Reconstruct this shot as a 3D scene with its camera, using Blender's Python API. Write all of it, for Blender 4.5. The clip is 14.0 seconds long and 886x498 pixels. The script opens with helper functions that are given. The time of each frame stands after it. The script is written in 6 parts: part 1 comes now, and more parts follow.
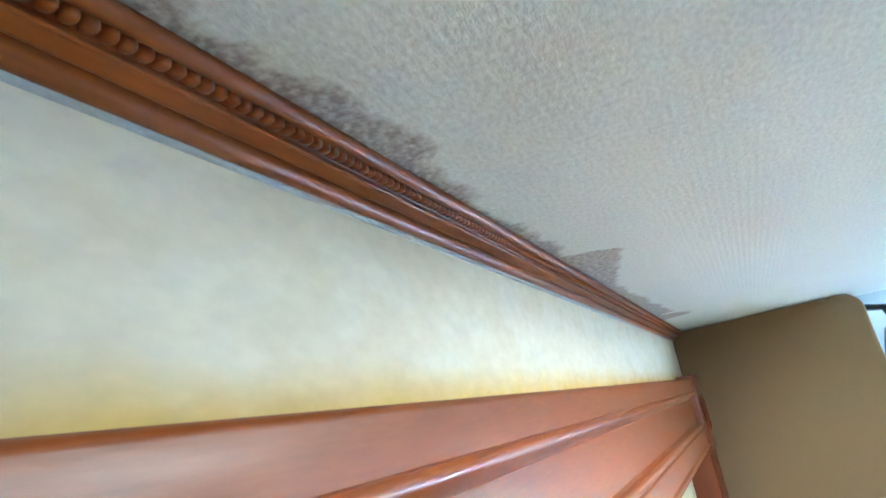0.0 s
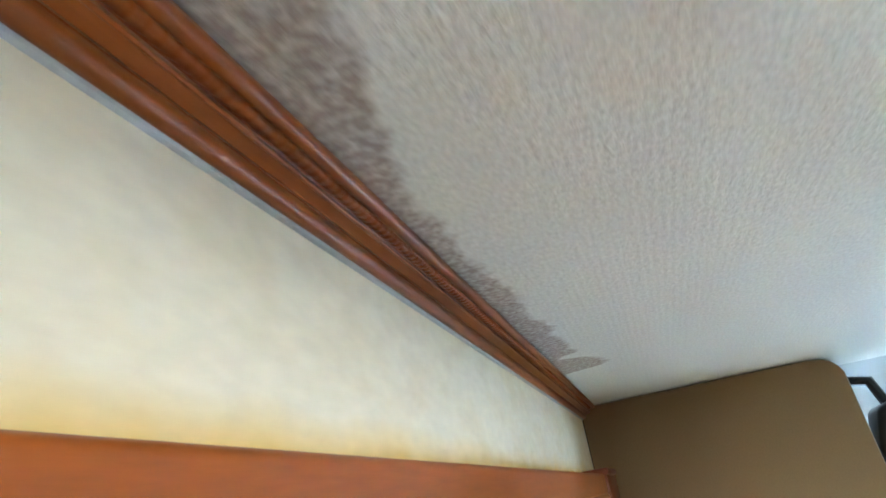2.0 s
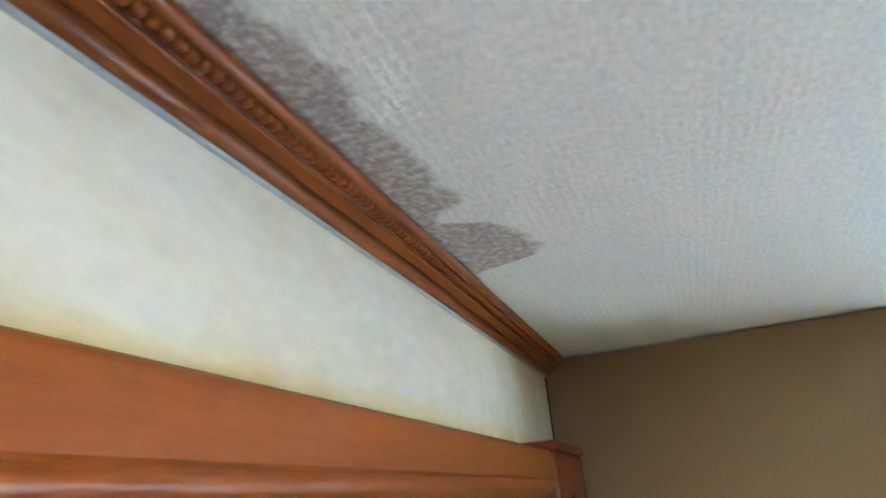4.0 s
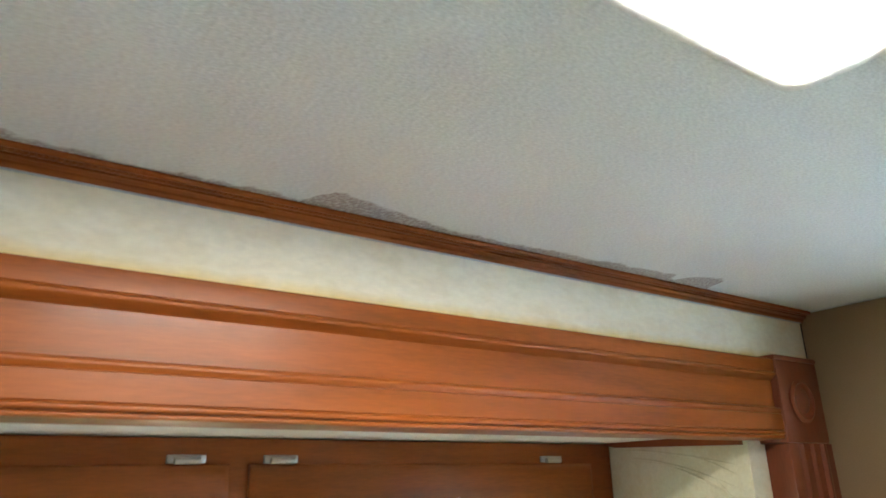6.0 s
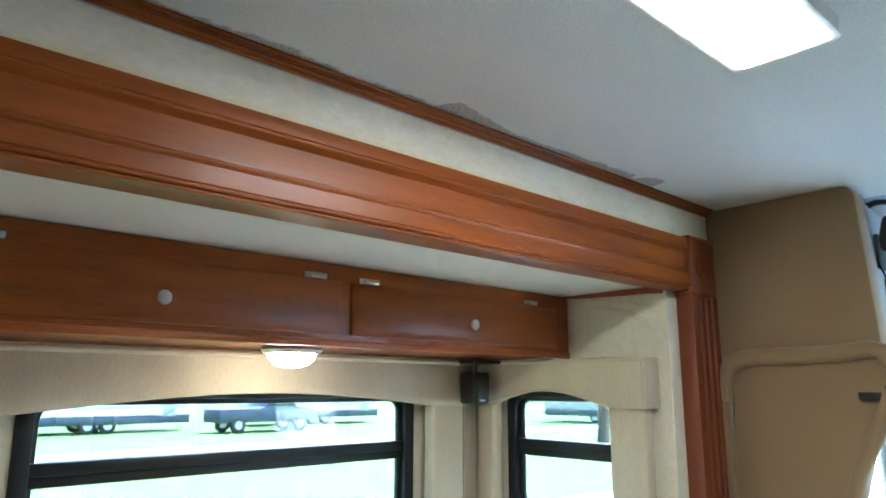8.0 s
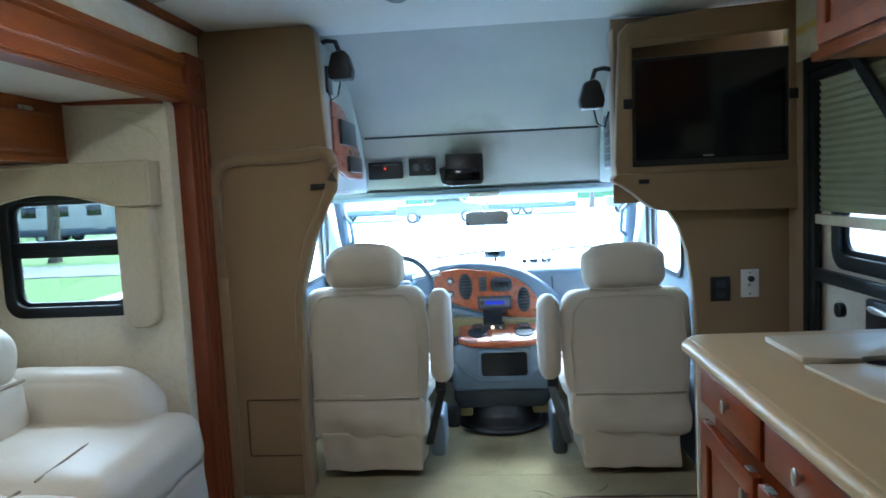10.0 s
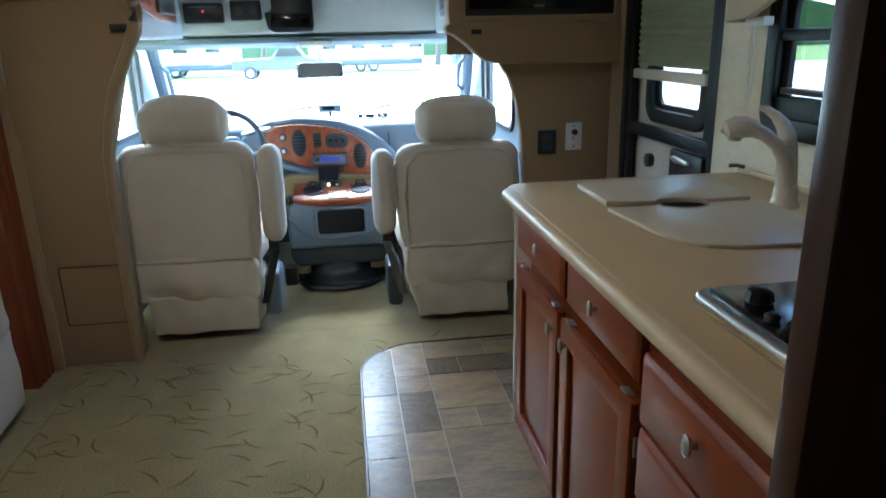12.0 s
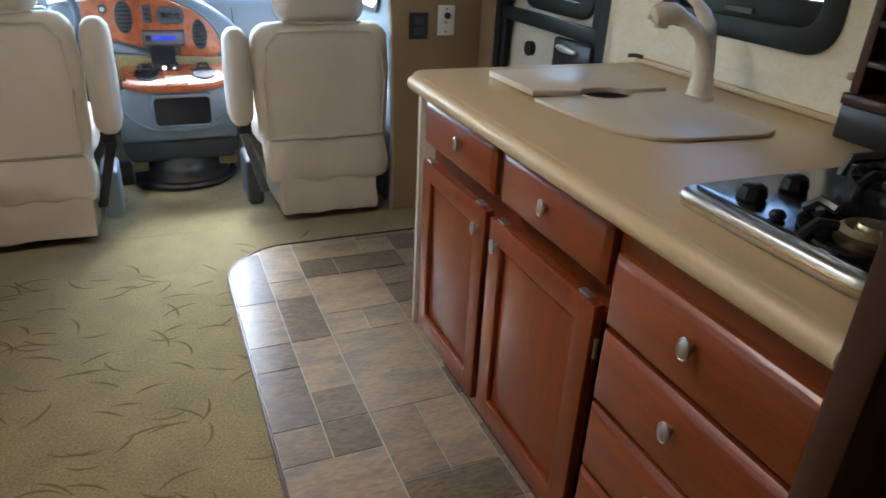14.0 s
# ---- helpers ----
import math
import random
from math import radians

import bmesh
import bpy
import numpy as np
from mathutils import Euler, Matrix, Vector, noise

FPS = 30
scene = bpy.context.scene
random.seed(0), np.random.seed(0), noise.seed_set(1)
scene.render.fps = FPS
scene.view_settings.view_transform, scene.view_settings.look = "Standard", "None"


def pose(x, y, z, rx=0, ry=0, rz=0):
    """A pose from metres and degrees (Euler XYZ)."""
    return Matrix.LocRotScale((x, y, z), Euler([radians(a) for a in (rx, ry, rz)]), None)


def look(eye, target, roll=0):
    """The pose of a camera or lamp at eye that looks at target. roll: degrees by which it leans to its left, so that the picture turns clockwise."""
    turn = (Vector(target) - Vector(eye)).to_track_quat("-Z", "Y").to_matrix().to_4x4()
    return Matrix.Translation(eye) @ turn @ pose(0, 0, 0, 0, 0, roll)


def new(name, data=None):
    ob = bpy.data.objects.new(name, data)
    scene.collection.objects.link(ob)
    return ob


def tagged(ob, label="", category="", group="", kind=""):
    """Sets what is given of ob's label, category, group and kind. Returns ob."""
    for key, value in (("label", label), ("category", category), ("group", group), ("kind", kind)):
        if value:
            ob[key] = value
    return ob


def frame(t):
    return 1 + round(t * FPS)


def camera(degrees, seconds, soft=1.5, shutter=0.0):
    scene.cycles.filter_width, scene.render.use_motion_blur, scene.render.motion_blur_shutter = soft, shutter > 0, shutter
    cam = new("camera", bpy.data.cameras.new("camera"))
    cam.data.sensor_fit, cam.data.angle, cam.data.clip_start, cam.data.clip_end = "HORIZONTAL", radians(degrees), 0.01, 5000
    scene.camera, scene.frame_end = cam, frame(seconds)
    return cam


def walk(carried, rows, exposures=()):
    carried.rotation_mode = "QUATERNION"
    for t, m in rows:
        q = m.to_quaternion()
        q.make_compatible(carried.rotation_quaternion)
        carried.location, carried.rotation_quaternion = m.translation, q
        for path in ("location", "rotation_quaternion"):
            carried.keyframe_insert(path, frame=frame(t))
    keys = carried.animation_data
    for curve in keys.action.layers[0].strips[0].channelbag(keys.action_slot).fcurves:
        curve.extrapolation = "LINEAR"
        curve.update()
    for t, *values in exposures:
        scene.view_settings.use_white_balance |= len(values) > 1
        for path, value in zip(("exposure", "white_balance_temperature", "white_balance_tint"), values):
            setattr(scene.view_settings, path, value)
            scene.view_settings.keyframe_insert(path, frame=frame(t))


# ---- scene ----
cam = camera(65.9, 14.0, shutter=0.3)
PATH = [
    (0, (-0.991, 1.611, 1.908), (-1.701, 3.408, 2.425), -11.4),
    (0.5, (-1.012, 1.647, 1.910), (-1.637, 3.442, 2.535), -12.4),
    (1, (-1.052, 1.791, 1.900), (-1.596, 3.613, 2.519), -10.5),
    (1.5, (-1.054, 2.019, 1.898), (-1.550, 3.855, 2.514), -9.9),
    (2, (-1.036, 2.289, 1.898), (-1.489, 4.096, 2.627), -10.3),
    (2.5, (-1.031, 2.544, 1.899), (-1.435, 4.311, 2.745), -9.6),
    (3, (-1.032, 2.656, 1.898), (-1.434, 4.411, 2.768), -7.7),
    (3.5, (-1.045, 2.761, 1.898), (-1.516, 4.531, 2.700), -6.7),
    (4, (-0.993, 2.771, 1.874), (-1.566, 4.550, 2.585), -5.6),
    (4.2, (-0.923, 2.683, 1.860), (-1.592, 4.441, 2.540), -7.8),
    (6.3, (-0.194, 1.904, 1.593), (-1.776, 2.940, 2.230), -0.4),
    (6.5, (-0.184, 1.844, 1.546), (-1.719, 2.954, 2.176), 1.3),
    (7, (-0.134, 1.643, 1.503), (-1.603, 2.833, 2.143), 0.2),
    (7.2, (-0.101, 1.596, 1.461), (-1.591, 2.779, 2.061), 1.3),
    (9.3, (0.083, 0.891, 1.371), (-0.578, 2.778, 1.322), -1.4),
    (9.5, (0.029, 0.879, 1.359), (-0.358, 2.838, 1.258), -1.6),
    (10, (0.071, 0.849, 1.346), (-0.086, 2.835, 1.17), -2.7),
    (10.5, (0.085, 0.845, 1.328), (0.108, 2.824, 1.036), -1.5),
    (11, (0.157, 0.872, 1.287), (0.308, 2.827, 0.893), -0.3),
    (11.5, (0.107, 0.873, 1.326), (0.455, 2.784, 0.848), -0.8),
    (12, (0.137, 0.889, 1.312), (0.399, 2.782, 0.723), -1.4),
    (12.5, (0.045, 0.952, 1.292), (0.519, 2.732, 0.511), -0.6),
    (13, (-0.028, 1.028, 1.283), (0.725, 2.693, 0.47), 2.2),
    (13.5, (-0.041, 1.075, 1.272), (0.792, 2.682, 0.423), 3.3),
    (14, (-0.035, 1.082, 1.271), (0.689, 2.728, 0.397), 3.0),
]
EXPOSURES = [(0.0, 6.95, 4850, 3), (1.0, 6.7, 5200, 5), (2.0, 6.5, 5500, 9), (3.0, 6.6, 5350, 9), (4.2, 6.65, 5400, 10), (6.3, 6.2, 5750, 9), (7.2, 6.1, 5450, 9), (9.3, 5.3, 5050, 10), (10.0, 5.0, 5050, 10), (11.0, 4.81, 5250, 11), (12.0, 4.76, 5450, 13), (13.0, 4.86, 5850, 18), (14.0, 5.35, 5950, 20)]
walk(cam, [(t, look(eye, target, roll)) for t, eye, target, roll in PATH], EXPOSURES)

# ---- world, sun, exposure ----
world = bpy.data.worlds.new("sky")
scene.world = world
world.use_nodes = True
wn, wl = world.node_tree.nodes, world.node_tree.links
sky = wn.new("ShaderNodeTexSky")
sky.sky_type = "NISHITA"
sky.sun_disc = False
sky.sun_elevation, sky.sun_rotation = radians(57), radians(347)
wn["Background"].inputs["Strength"].default_value = 0.15
wl.new(sky.outputs[0], wn["Background"].inputs["Color"])
sun = new("sun", bpy.data.lights.new("sun", "SUN"))
sun.data.energy, sun.data.angle, sun.data.color = 4.4, radians(75), (1.0, 0.97, 0.93)
sun.matrix_world = look((0, 0, 0), (0.14, -0.62, -1.0))


# ---- small tools ----
def merge(*bms):
    out = bms[0]
    for b in bms[1:]:
        me = bpy.data.meshes.new("tmp")
        b.to_mesh(me)
        out.from_mesh(me)
        bpy.data.meshes.remove(me)
        b.free()
    return out


def bev(bm, r, seg=2, limit=25):
    if r > 0:
        bm.normal_update()
        es = [e for e in bm.edges if len(e.link_faces) == 2 and e.calc_face_angle(0) > radians(limit)]
        bmesh.ops.bevel(bm, geom=es, offset=r, segments=seg, profile=0.5, affect="EDGES", clamp_overlap=True)
    return bm


def box(x0, x1, y0, y1, z0, z1, r=0.004, seg=2):
    bm = bmesh.new()
    bmesh.ops.create_cube(bm, size=1)
    bmesh.ops.scale(bm, vec=(abs(x1 - x0), abs(y1 - y0), abs(z1 - z0)), verts=bm.verts)
    bmesh.ops.translate(bm, vec=((x0 + x1) / 2, (y0 + y1) / 2, (z0 + z1) / 2), verts=bm.verts)
    return bev(bm, r, seg)


def prism(pts, axis, a, b, r=0.0, seg=2):
    """pts in the plane across axis (x: y,z; y: x,z; z: x,y), drawn from a to b."""
    bm = bmesh.new()
    def at(p, q):
        return {"x": (q, p[0], p[1]), "y": (p[0], q, p[1]), "z": (p[0], p[1], q)}[axis]
    lo = [bm.verts.new(at(p, a)) for p in pts]
    hi = [bm.verts.new(at(p, b)) for p in pts]
    n = len(pts)
    bm.faces.new(lo)
    bm.faces.new(hi[::-1])
    for i in range(n):
        bm.faces.new((lo[i], hi[i], hi[(i + 1) % n], lo[(i + 1) % n]))
    bmesh.ops.recalc_face_normals(bm, faces=bm.faces)
    return bev(bm, r, seg)


def cyl(p, q, r0, r1=None, seg=20, r=0.0):
    p, q = Vector(p), Vector(q)
    bm = bmesh.new()
    bmesh.ops.create_cone(bm, cap_ends=True, segments=seg, radius1=r0, radius2=r0 if r1 is None else r1, depth=(q - p).length)
    m = Matrix.Translation((p + q) / 2) @ (q - p).to_track_quat("Z", "Y").to_matrix().to_4x4()
    bev(bm, r, 2, 40)
    bmesh.ops.transform(bm, matrix=m, verts=bm.verts)
    return bm


def ball(c, sx, sy, sz, seg=16):
    bm = bmesh.new()
    bmesh.ops.create_uvsphere(bm, u_segments=seg, v_segments=seg // 2 + 2, radius=1)
    bmesh.ops.scale(bm, vec=(sx, sy, sz), verts=bm.verts)
    bmesh.ops.translate(bm, vec=c, verts=bm.verts)
    return bm


def lathe(profile, c, seg=24, turn=None):
    """profile: (radius, height) pairs, turned about z through c, then tipped by turn."""
    bm = bmesh.new()
    rings = []
    for rad, h in profile:
        rings.append([bm.verts.new((rad * math.cos(2 * math.pi * i / seg), rad * math.sin(2 * math.pi * i / seg), h)) for i in range(seg)])
    for a, b in zip(rings, rings[1:]):
        for i in range(seg):
            bm.faces.new((a[i], a[(i + 1) % seg], b[(i + 1) % seg], b[i]))
    bm.faces.new(rings[0][::-1])
    bm.faces.new(rings[-1])
    if turn is not None:
        bmesh.ops.transform(bm, matrix=turn, verts=bm.verts)
    bmesh.ops.translate(bm, vec=c, verts=bm.verts)
    bmesh.ops.recalc_face_normals(bm, faces=bm.faces)
    return bm


def tube(pts, rad, seg=10, closed=False):
    pts = [Vector(p) for p in pts]
    rads = rad if isinstance(rad, (list, tuple)) else [rad] * len(pts)
    bm, rings, n = bmesh.new(), [], len(pts)
    for i, p in enumerate(pts):
        a = pts[(i - 1) % n] if closed or i else p
        b = pts[(i + 1) % n] if closed or i < n - 1 else p
        q = (b - a).to_track_quat("Z", "Y")
        rings.append([bm.verts.new(p + q @ Vector((rads[i] * math.cos(2 * math.pi * k / seg), rads[i] * math.sin(2 * math.pi * k / seg), 0))) for k in range(seg)])
    pairs = list(zip(rings, rings[1:])) + ([(rings[-1], rings[0])] if closed else [])
    for a, b in pairs:
        for k in range(seg):
            bm.faces.new((a[k], a[(k + 1) % seg], b[(k + 1) % seg], b[k]))
    if not closed:
        bm.faces.new(rings[0][::-1])
        bm.faces.new(rings[-1])
    bmesh.ops.recalc_face_normals(bm, faces=bm.faces)
    return bm


def cushion(x0, x1, y0, y1, z0, z1, r=0.06, puff=0.0, wrinkle=0.0, cuts=10, seed=0.0):
    """A soft block: rounded edges, puffed faces, slight wrinkles."""
    c = Vector(((x0 + x1) / 2, (y0 + y1) / 2, (z0 + z1) / 2))
    h = Vector((abs(x1 - x0) / 2, abs(y1 - y0) / 2, abs(z1 - z0) / 2))
    bm = bmesh.new()
    bmesh.ops.create_cube(bm, size=2)
    bmesh.ops.subdivide_edges(bm, edges=bm.edges[:], cuts=cuts, use_grid_fill=True)
    rr = min(r, h.x, h.y, h.z)
    for v in bm.verts:
        p = Vector((v.co.x, v.co.y, v.co.z))
        p = Vector([math.sin(k * math.pi / 2) * 0.35 + k * 0.65 for k in p])
        q = Vector((p.x * h.x, p.y * h.y, p.z * h.z))
        core = Vector([max(-h[i] + rr, min(h[i] - rr, q[i])) for i in range(3)])
        d = q - core
        if d.length > 1e-6:
            q = core + d.normalized() * rr
        u = [1 - p[i] ** 2 for i in range(3)]
        n = d.normalized() if d.length > 1e-6 else Vector((0, 0, 0))
        bulge = puff * ((u[1] * u[2]) * abs(n.x) + (u[0] * u[2]) * abs(n.y) + (u[0] * u[1]) * abs(n.z))
        wr = wrinkle * noise.noise((q + c) * 9 + Vector((seed, seed, 0)))
        v.co = c + q + n * (bulge + wr)
    return bm


def rounded(x0, x1, z0, z1, r, n=6):
    """A rounded rectangle as 2D points."""
    out = []
    for cx, cz, a0 in ((x1 - r, z1 - r, 0), (x0 + r, z1 - r, 90), (x0 + r, z0 + r, 180), (x1 - r, z0 + r, 270)):
        for i in range(n + 1):
            a = radians(a0 + 90 * i / n)
            out.append((cx + r * math.cos(a), cz + r * math.sin(a)))
    return out


def ring(outer, inner, axis, a, b, r=0.0):
    """A frame between two loops with as many points."""
    bm = bmesh.new()
    def at(p, q):
        return {"x": (q, p[0], p[1]), "y": (p[0], q, p[1]), "z": (p[0], p[1], q)}[axis]
    n = len(outer)
    L = [[bm.verts.new(at(p, q)) for p in loop] for loop, q in ((outer, a), (outer, b), (inner, b), (inner, a))]
    for k in range(4):
        for i in range(n):
            j = (i + 1) % n
            bm.faces.new((L[k][i], L[k][j], L[(k + 1) % 4][j], L[(k + 1) % 4][i]))
    bmesh.ops.recalc_face_normals(bm, faces=bm.faces)
    return bev(bm, r, 2, 40)


def finish(ob, bm, material, sharp=35):
    me = ob.data
    bm.normal_update()
    for f in bm.faces:
        f.smooth = True
    bm.to_mesh(me)
    bm.free()
    me.set_sharp_from_angle(angle=radians(sharp))
    me.materials.append(material)
    return ob


def thing(name, base, label, category, group="", kind=""):
    ob = new(name)
    ob.location = base
    ob.empty_display_size = 0.05
    return tagged(ob, label, category, group, kind)


def base_of(ob):
    v = Vector(ob.location)
    while ob.parent:
        ob = ob.parent
        v += ob.location
    return v


def part(name, bm, material, parent, label="", sharp=35):
    """One mesh object under a thing or a part; bm is in world metres."""
    ob = new(name, bpy.data.meshes.new(name))
    bmesh.ops.translate(bm, vec=-base_of(parent), verts=bm.verts)
    finish(ob, bm, material, sharp)
    ob.parent = parent
    return tagged(ob, label)


def solid(name, bm, material, label="", category="", group="", kind="", sharp=35):
    """One mesh as a top-level thing or a piece of the setting."""
    ob = new(name, bpy.data.meshes.new(name))
    finish(ob, bm, material, sharp)
    return tagged(ob, label, category, group, kind)


# ---- materials ----
def mat(name, color, rough=0.5, metal=0.0, var=0.12, scale=6.0, fine=90.0, fvar=0.08, bump=0.0, bscale=None, stretch=(1, 1, 1), spec=0.5, island=0.0, coat=0.0, sheen=0.0, rvar=0.1, second=None):
    """A surface with variation at two scales, grain and fine relief, in metres."""
    m = bpy.data.materials.new(name)
    m.use_nodes = True
    n, l = m.node_tree.nodes, m.node_tree.links
    b = n["Principled BSDF"]
    geo = n.new("ShaderNodeNewGeometry")
    mp = n.new("ShaderNodeMapping")
    mp.inputs["Scale"].default_value = stretch
    l.new(geo.outputs["Position"], mp.inputs["Vector"])
    big, small = n.new("ShaderNodeTexNoise"), n.new("ShaderNodeTexNoise")
    big.inputs["Scale"].default_value, big.inputs["Detail"].default_value = scale, 4
    small.inputs["Scale"].default_value, small.inputs["Detail"].default_value = fine, 3
    for t in (big, small):
        l.new(mp.outputs[0], t.inputs["Vector"])
    def math_(op, a, bb):
        x = n.new("ShaderNodeMath")
        x.operation = op
        for i, s in enumerate((a, bb)):
            if isinstance(s, (int, float)):
                x.inputs[i].default_value = s
            else:
                l.new(s, x.inputs[i])
        return x.outputs[0]
    f = math_("ADD", math_("MULTIPLY", math_("SUBTRACT", big.outputs[0], 0.5), 2 * var * 1.6), math_("MULTIPLY", math_("SUBTRACT", small.outputs[0], 0.5), 2 * fvar * 1.6))
    if island:
        oi = n.new("ShaderNodeObjectInfo")
        f = math_("ADD", f, math_("MULTIPLY", math_("SUBTRACT", oi.outputs["Random"], 0.5), 2 * island))
    val = math_("ADD", f, 1.0)
    mix = n.new("ShaderNodeVectorMath")
    mix.operation = "SCALE"
    if second:
        cr = n.new("ShaderNodeMix")
        cr.data_type = "RGBA"
        cr.inputs[6].default_value, cr.inputs[7].default_value = (*color, 1), (*second, 1)
        st = n.new("ShaderNodeMapRange")
        st.inputs[1].default_value, st.inputs[2].default_value = 0.42, 0.62
        l.new(big.outputs[0], st.inputs[0])
        l.new(st.outputs[0], cr.inputs[0])
        l.new(cr.outputs[2], mix.inputs[0])
    else:
        mix.inputs[0].default_value = color
    l.new(val, mix.inputs["Scale"])
    l.new(mix.outputs[0], b.inputs["Base Color"])
    rr = math_("ADD", math_("MULTIPLY", math_("SUBTRACT", big.outputs[0], 0.5), 2 * rvar), rough)
    l.new(rr, b.inputs["Roughness"])
    b.inputs["Metallic"].default_value = metal
    b.inputs["Specular IOR Level"].default_value = spec
    b.inputs["Coat Weight"].default_value = coat
    b.inputs["Coat Roughness"].default_value = 0.15
    b.inputs["Sheen Weight"].default_value = sheen
    if bump:
        bt = small
        if bscale:
            bt = n.new("ShaderNodeTexNoise")
            bt.inputs["Scale"].default_value, bt.inputs["Detail"].default_value = bscale, 4
            l.new(mp.outputs[0], bt.inputs["Vector"])
        bp = n.new("ShaderNodeBump")
        bp.inputs["Strength"].default_value, bp.inputs["Distance"].default_value = 0.6, bump
        l.new(bt.outputs[0], bp.inputs["Height"])
        l.new(bp.outputs[0], b.inputs["Normal"])
    return m


def nodes_of(m):
    n, l = m.node_tree.nodes, m.node_tree.links
    def op(kind, a, b=0.0, c=None):
        x = n.new("ShaderNodeMath")
        x.operation = kind
        for i, s in enumerate((a, b) if c is None else (a, b, c)):
            if isinstance(s, (int, float)):
                x.inputs[i].default_value = s
            else:
                l.new(s, x.inputs[i])
        return x.outputs[0]
    return n, l, op


def tint(m, factor, color):
    """Lay a stain or band of its own shape over a material's base colour."""
    n, l, op = nodes_of(m)
    b = n["Principled BSDF"]
    old = b.inputs["Base Color"].links[0].from_socket
    mx = n.new("ShaderNodeMix")
    mx.data_type, mx.blend_type = "RGBA", "MULTIPLY"
    l.new(factor, mx.inputs[0])
    l.new(old, mx.inputs[6])
    mx.inputs[7].default_value = (*color, 1)
    l.new(mx.outputs[2], b.inputs["Base Color"])


def glass(name, color, rough=0.0):
    m = bpy.data.materials.new(name)
    m.use_nodes = True
    n, l = m.node_tree.nodes, m.node_tree.links
    n.remove(n["Principled BSDF"])
    tr, gl, mx, fr = n.new("ShaderNodeBsdfTransparent"), n.new("ShaderNodeBsdfGlossy"), n.new("ShaderNodeMixShader"), n.new("ShaderNodeLayerWeight")
    pw, ml = n.new("ShaderNodeMath"), n.new("ShaderNodeMath")
    pw.operation, ml.operation = "POWER", "MULTIPLY_ADD"
    pw.inputs[1].default_value, ml.inputs[1].default_value, ml.inputs[2].default_value = 5.0, 0.7, 0.03
    fr.inputs[0].default_value = 0.5
    tr.inputs[0].default_value = (*color, 1)
    gl.inputs["Roughness"].default_value = rough
    l.new(fr.outputs["Facing"], pw.inputs[0])
    l.new(pw.outputs[0], ml.inputs[0])
    l.new(ml.outputs[0], mx.inputs[0])
    l.new(tr.outputs[0], mx.inputs[1])
    l.new(gl.outputs[0], mx.inputs[2])
    l.new(mx.outputs[0], n["Material Output"].inputs[0])
    return m


def glow(name, color, strength, base=0.8):
    m = bpy.data.materials.new(name)
    m.use_nodes = True
    b = m.node_tree.nodes["Principled BSDF"]
    b.inputs["Base Color"].default_value = (base, base, base, 1)
    b.inputs["Emission Color"].default_value = (*color, 1)
    b.inputs["Emission Strength"].default_value = strength
    return m


WOOD = mat("cherry_wood", (0.255, 0.066, 0.009), 0.36, var=0.30, scale=5, fine=60, fvar=0.16, stretch=(6, 0.6, 6), bump=0.0003, coat=0.03, spec=0.27)
WOOD_RED = mat("red_cherry_wood", (0.238, 0.047, 0.007), 0.36, var=0.32, scale=4, fine=60, fvar=0.2, stretch=(6, 0.6, 6), bump=0.0003, coat=0.15)
WOOD_UP = mat("cherry_wood_upright", (0.238, 0.047, 0.007), 0.36, var=0.32, scale=4, fine=60, fvar=0.2, stretch=(6, 6, 0.6), bump=0.0003, coat=0.15)
WOOD_POST = mat("dark_red_cherry_upright", (0.178, 0.038, 0.009), 0.4, var=0.22, scale=5, fine=60, fvar=0.16, stretch=(6, 6, 0.6), bump=0.0003, coat=0.05)
WOOD_X = mat("cherry_wood_across", (0.25, 0.056, 0.014), 0.30, var=0.16, scale=5, fine=60, fvar=0.12, stretch=(0.6, 6, 6), bump=0.0003, coat=0.25)
# upright cherry made brighter: lamp light on the galley cabinet put into the colour
WOOD_LIT = mat("lit_cherry_upright", (0.33, 0.085, 0.010), 0.36, var=0.25, scale=4, fine=60, fvar=0.16, stretch=(6, 6, 0.6), bump=0.0003, coat=0.1)
# cherry darkened to carry the pantry's shade; also the rack's own dark wood
DARK_SHADED_CHERRY = mat("dark_shaded_cherry", (0.05, 0.015, 0.007), 0.35, var=0.2, scale=5, fine=60, stretch=(6, 6, 0.6), coat=0.1)
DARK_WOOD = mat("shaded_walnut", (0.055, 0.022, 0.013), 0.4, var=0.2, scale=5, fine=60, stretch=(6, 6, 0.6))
CEILING = mat("headliner_fabric", (0.73, 0.755, 0.74), 0.95, var=0.05, scale=3, fine=330, fvar=0.16, bump=0.0018, bscale=420, stretch=(1, 0.45, 1), spec=0.1, sheen=0.2)
CAP = mat("cab_headliner", (0.44, 0.465, 0.475), 0.95, var=0.06, scale=4, fine=200, fvar=0.05, bump=0.0006, spec=0.1)
PAPER = mat("cream_wallpaper", (0.80, 0.748, 0.60), 0.75, var=0.07, scale=36, fine=130, fvar=0.07, second=(0.725, 0.66, 0.50), bump=0.0004, stretch=(1, 0.42, 0.9), spec=0.3)
WHITE_LINER = mat("white_liner", (0.72, 0.71, 0.66), 0.85, var=0.05, scale=5, fine=200, fvar=0.03, bump=0.0005)
TAN = mat("tan_velour_wall", (0.292, 0.198, 0.105), 0.95, var=0.08, scale=2.5, fine=300, fvar=0.07, bump=0.0005, sheen=0.4, spec=0.1)
CARPET = mat("olive_tan_carpet", (0.248, 0.194, 0.086), 0.98, var=0.2, scale=7, fine=150, fvar=0.5, bump=0.004, bscale=330, spec=0.05, sheen=0.3)
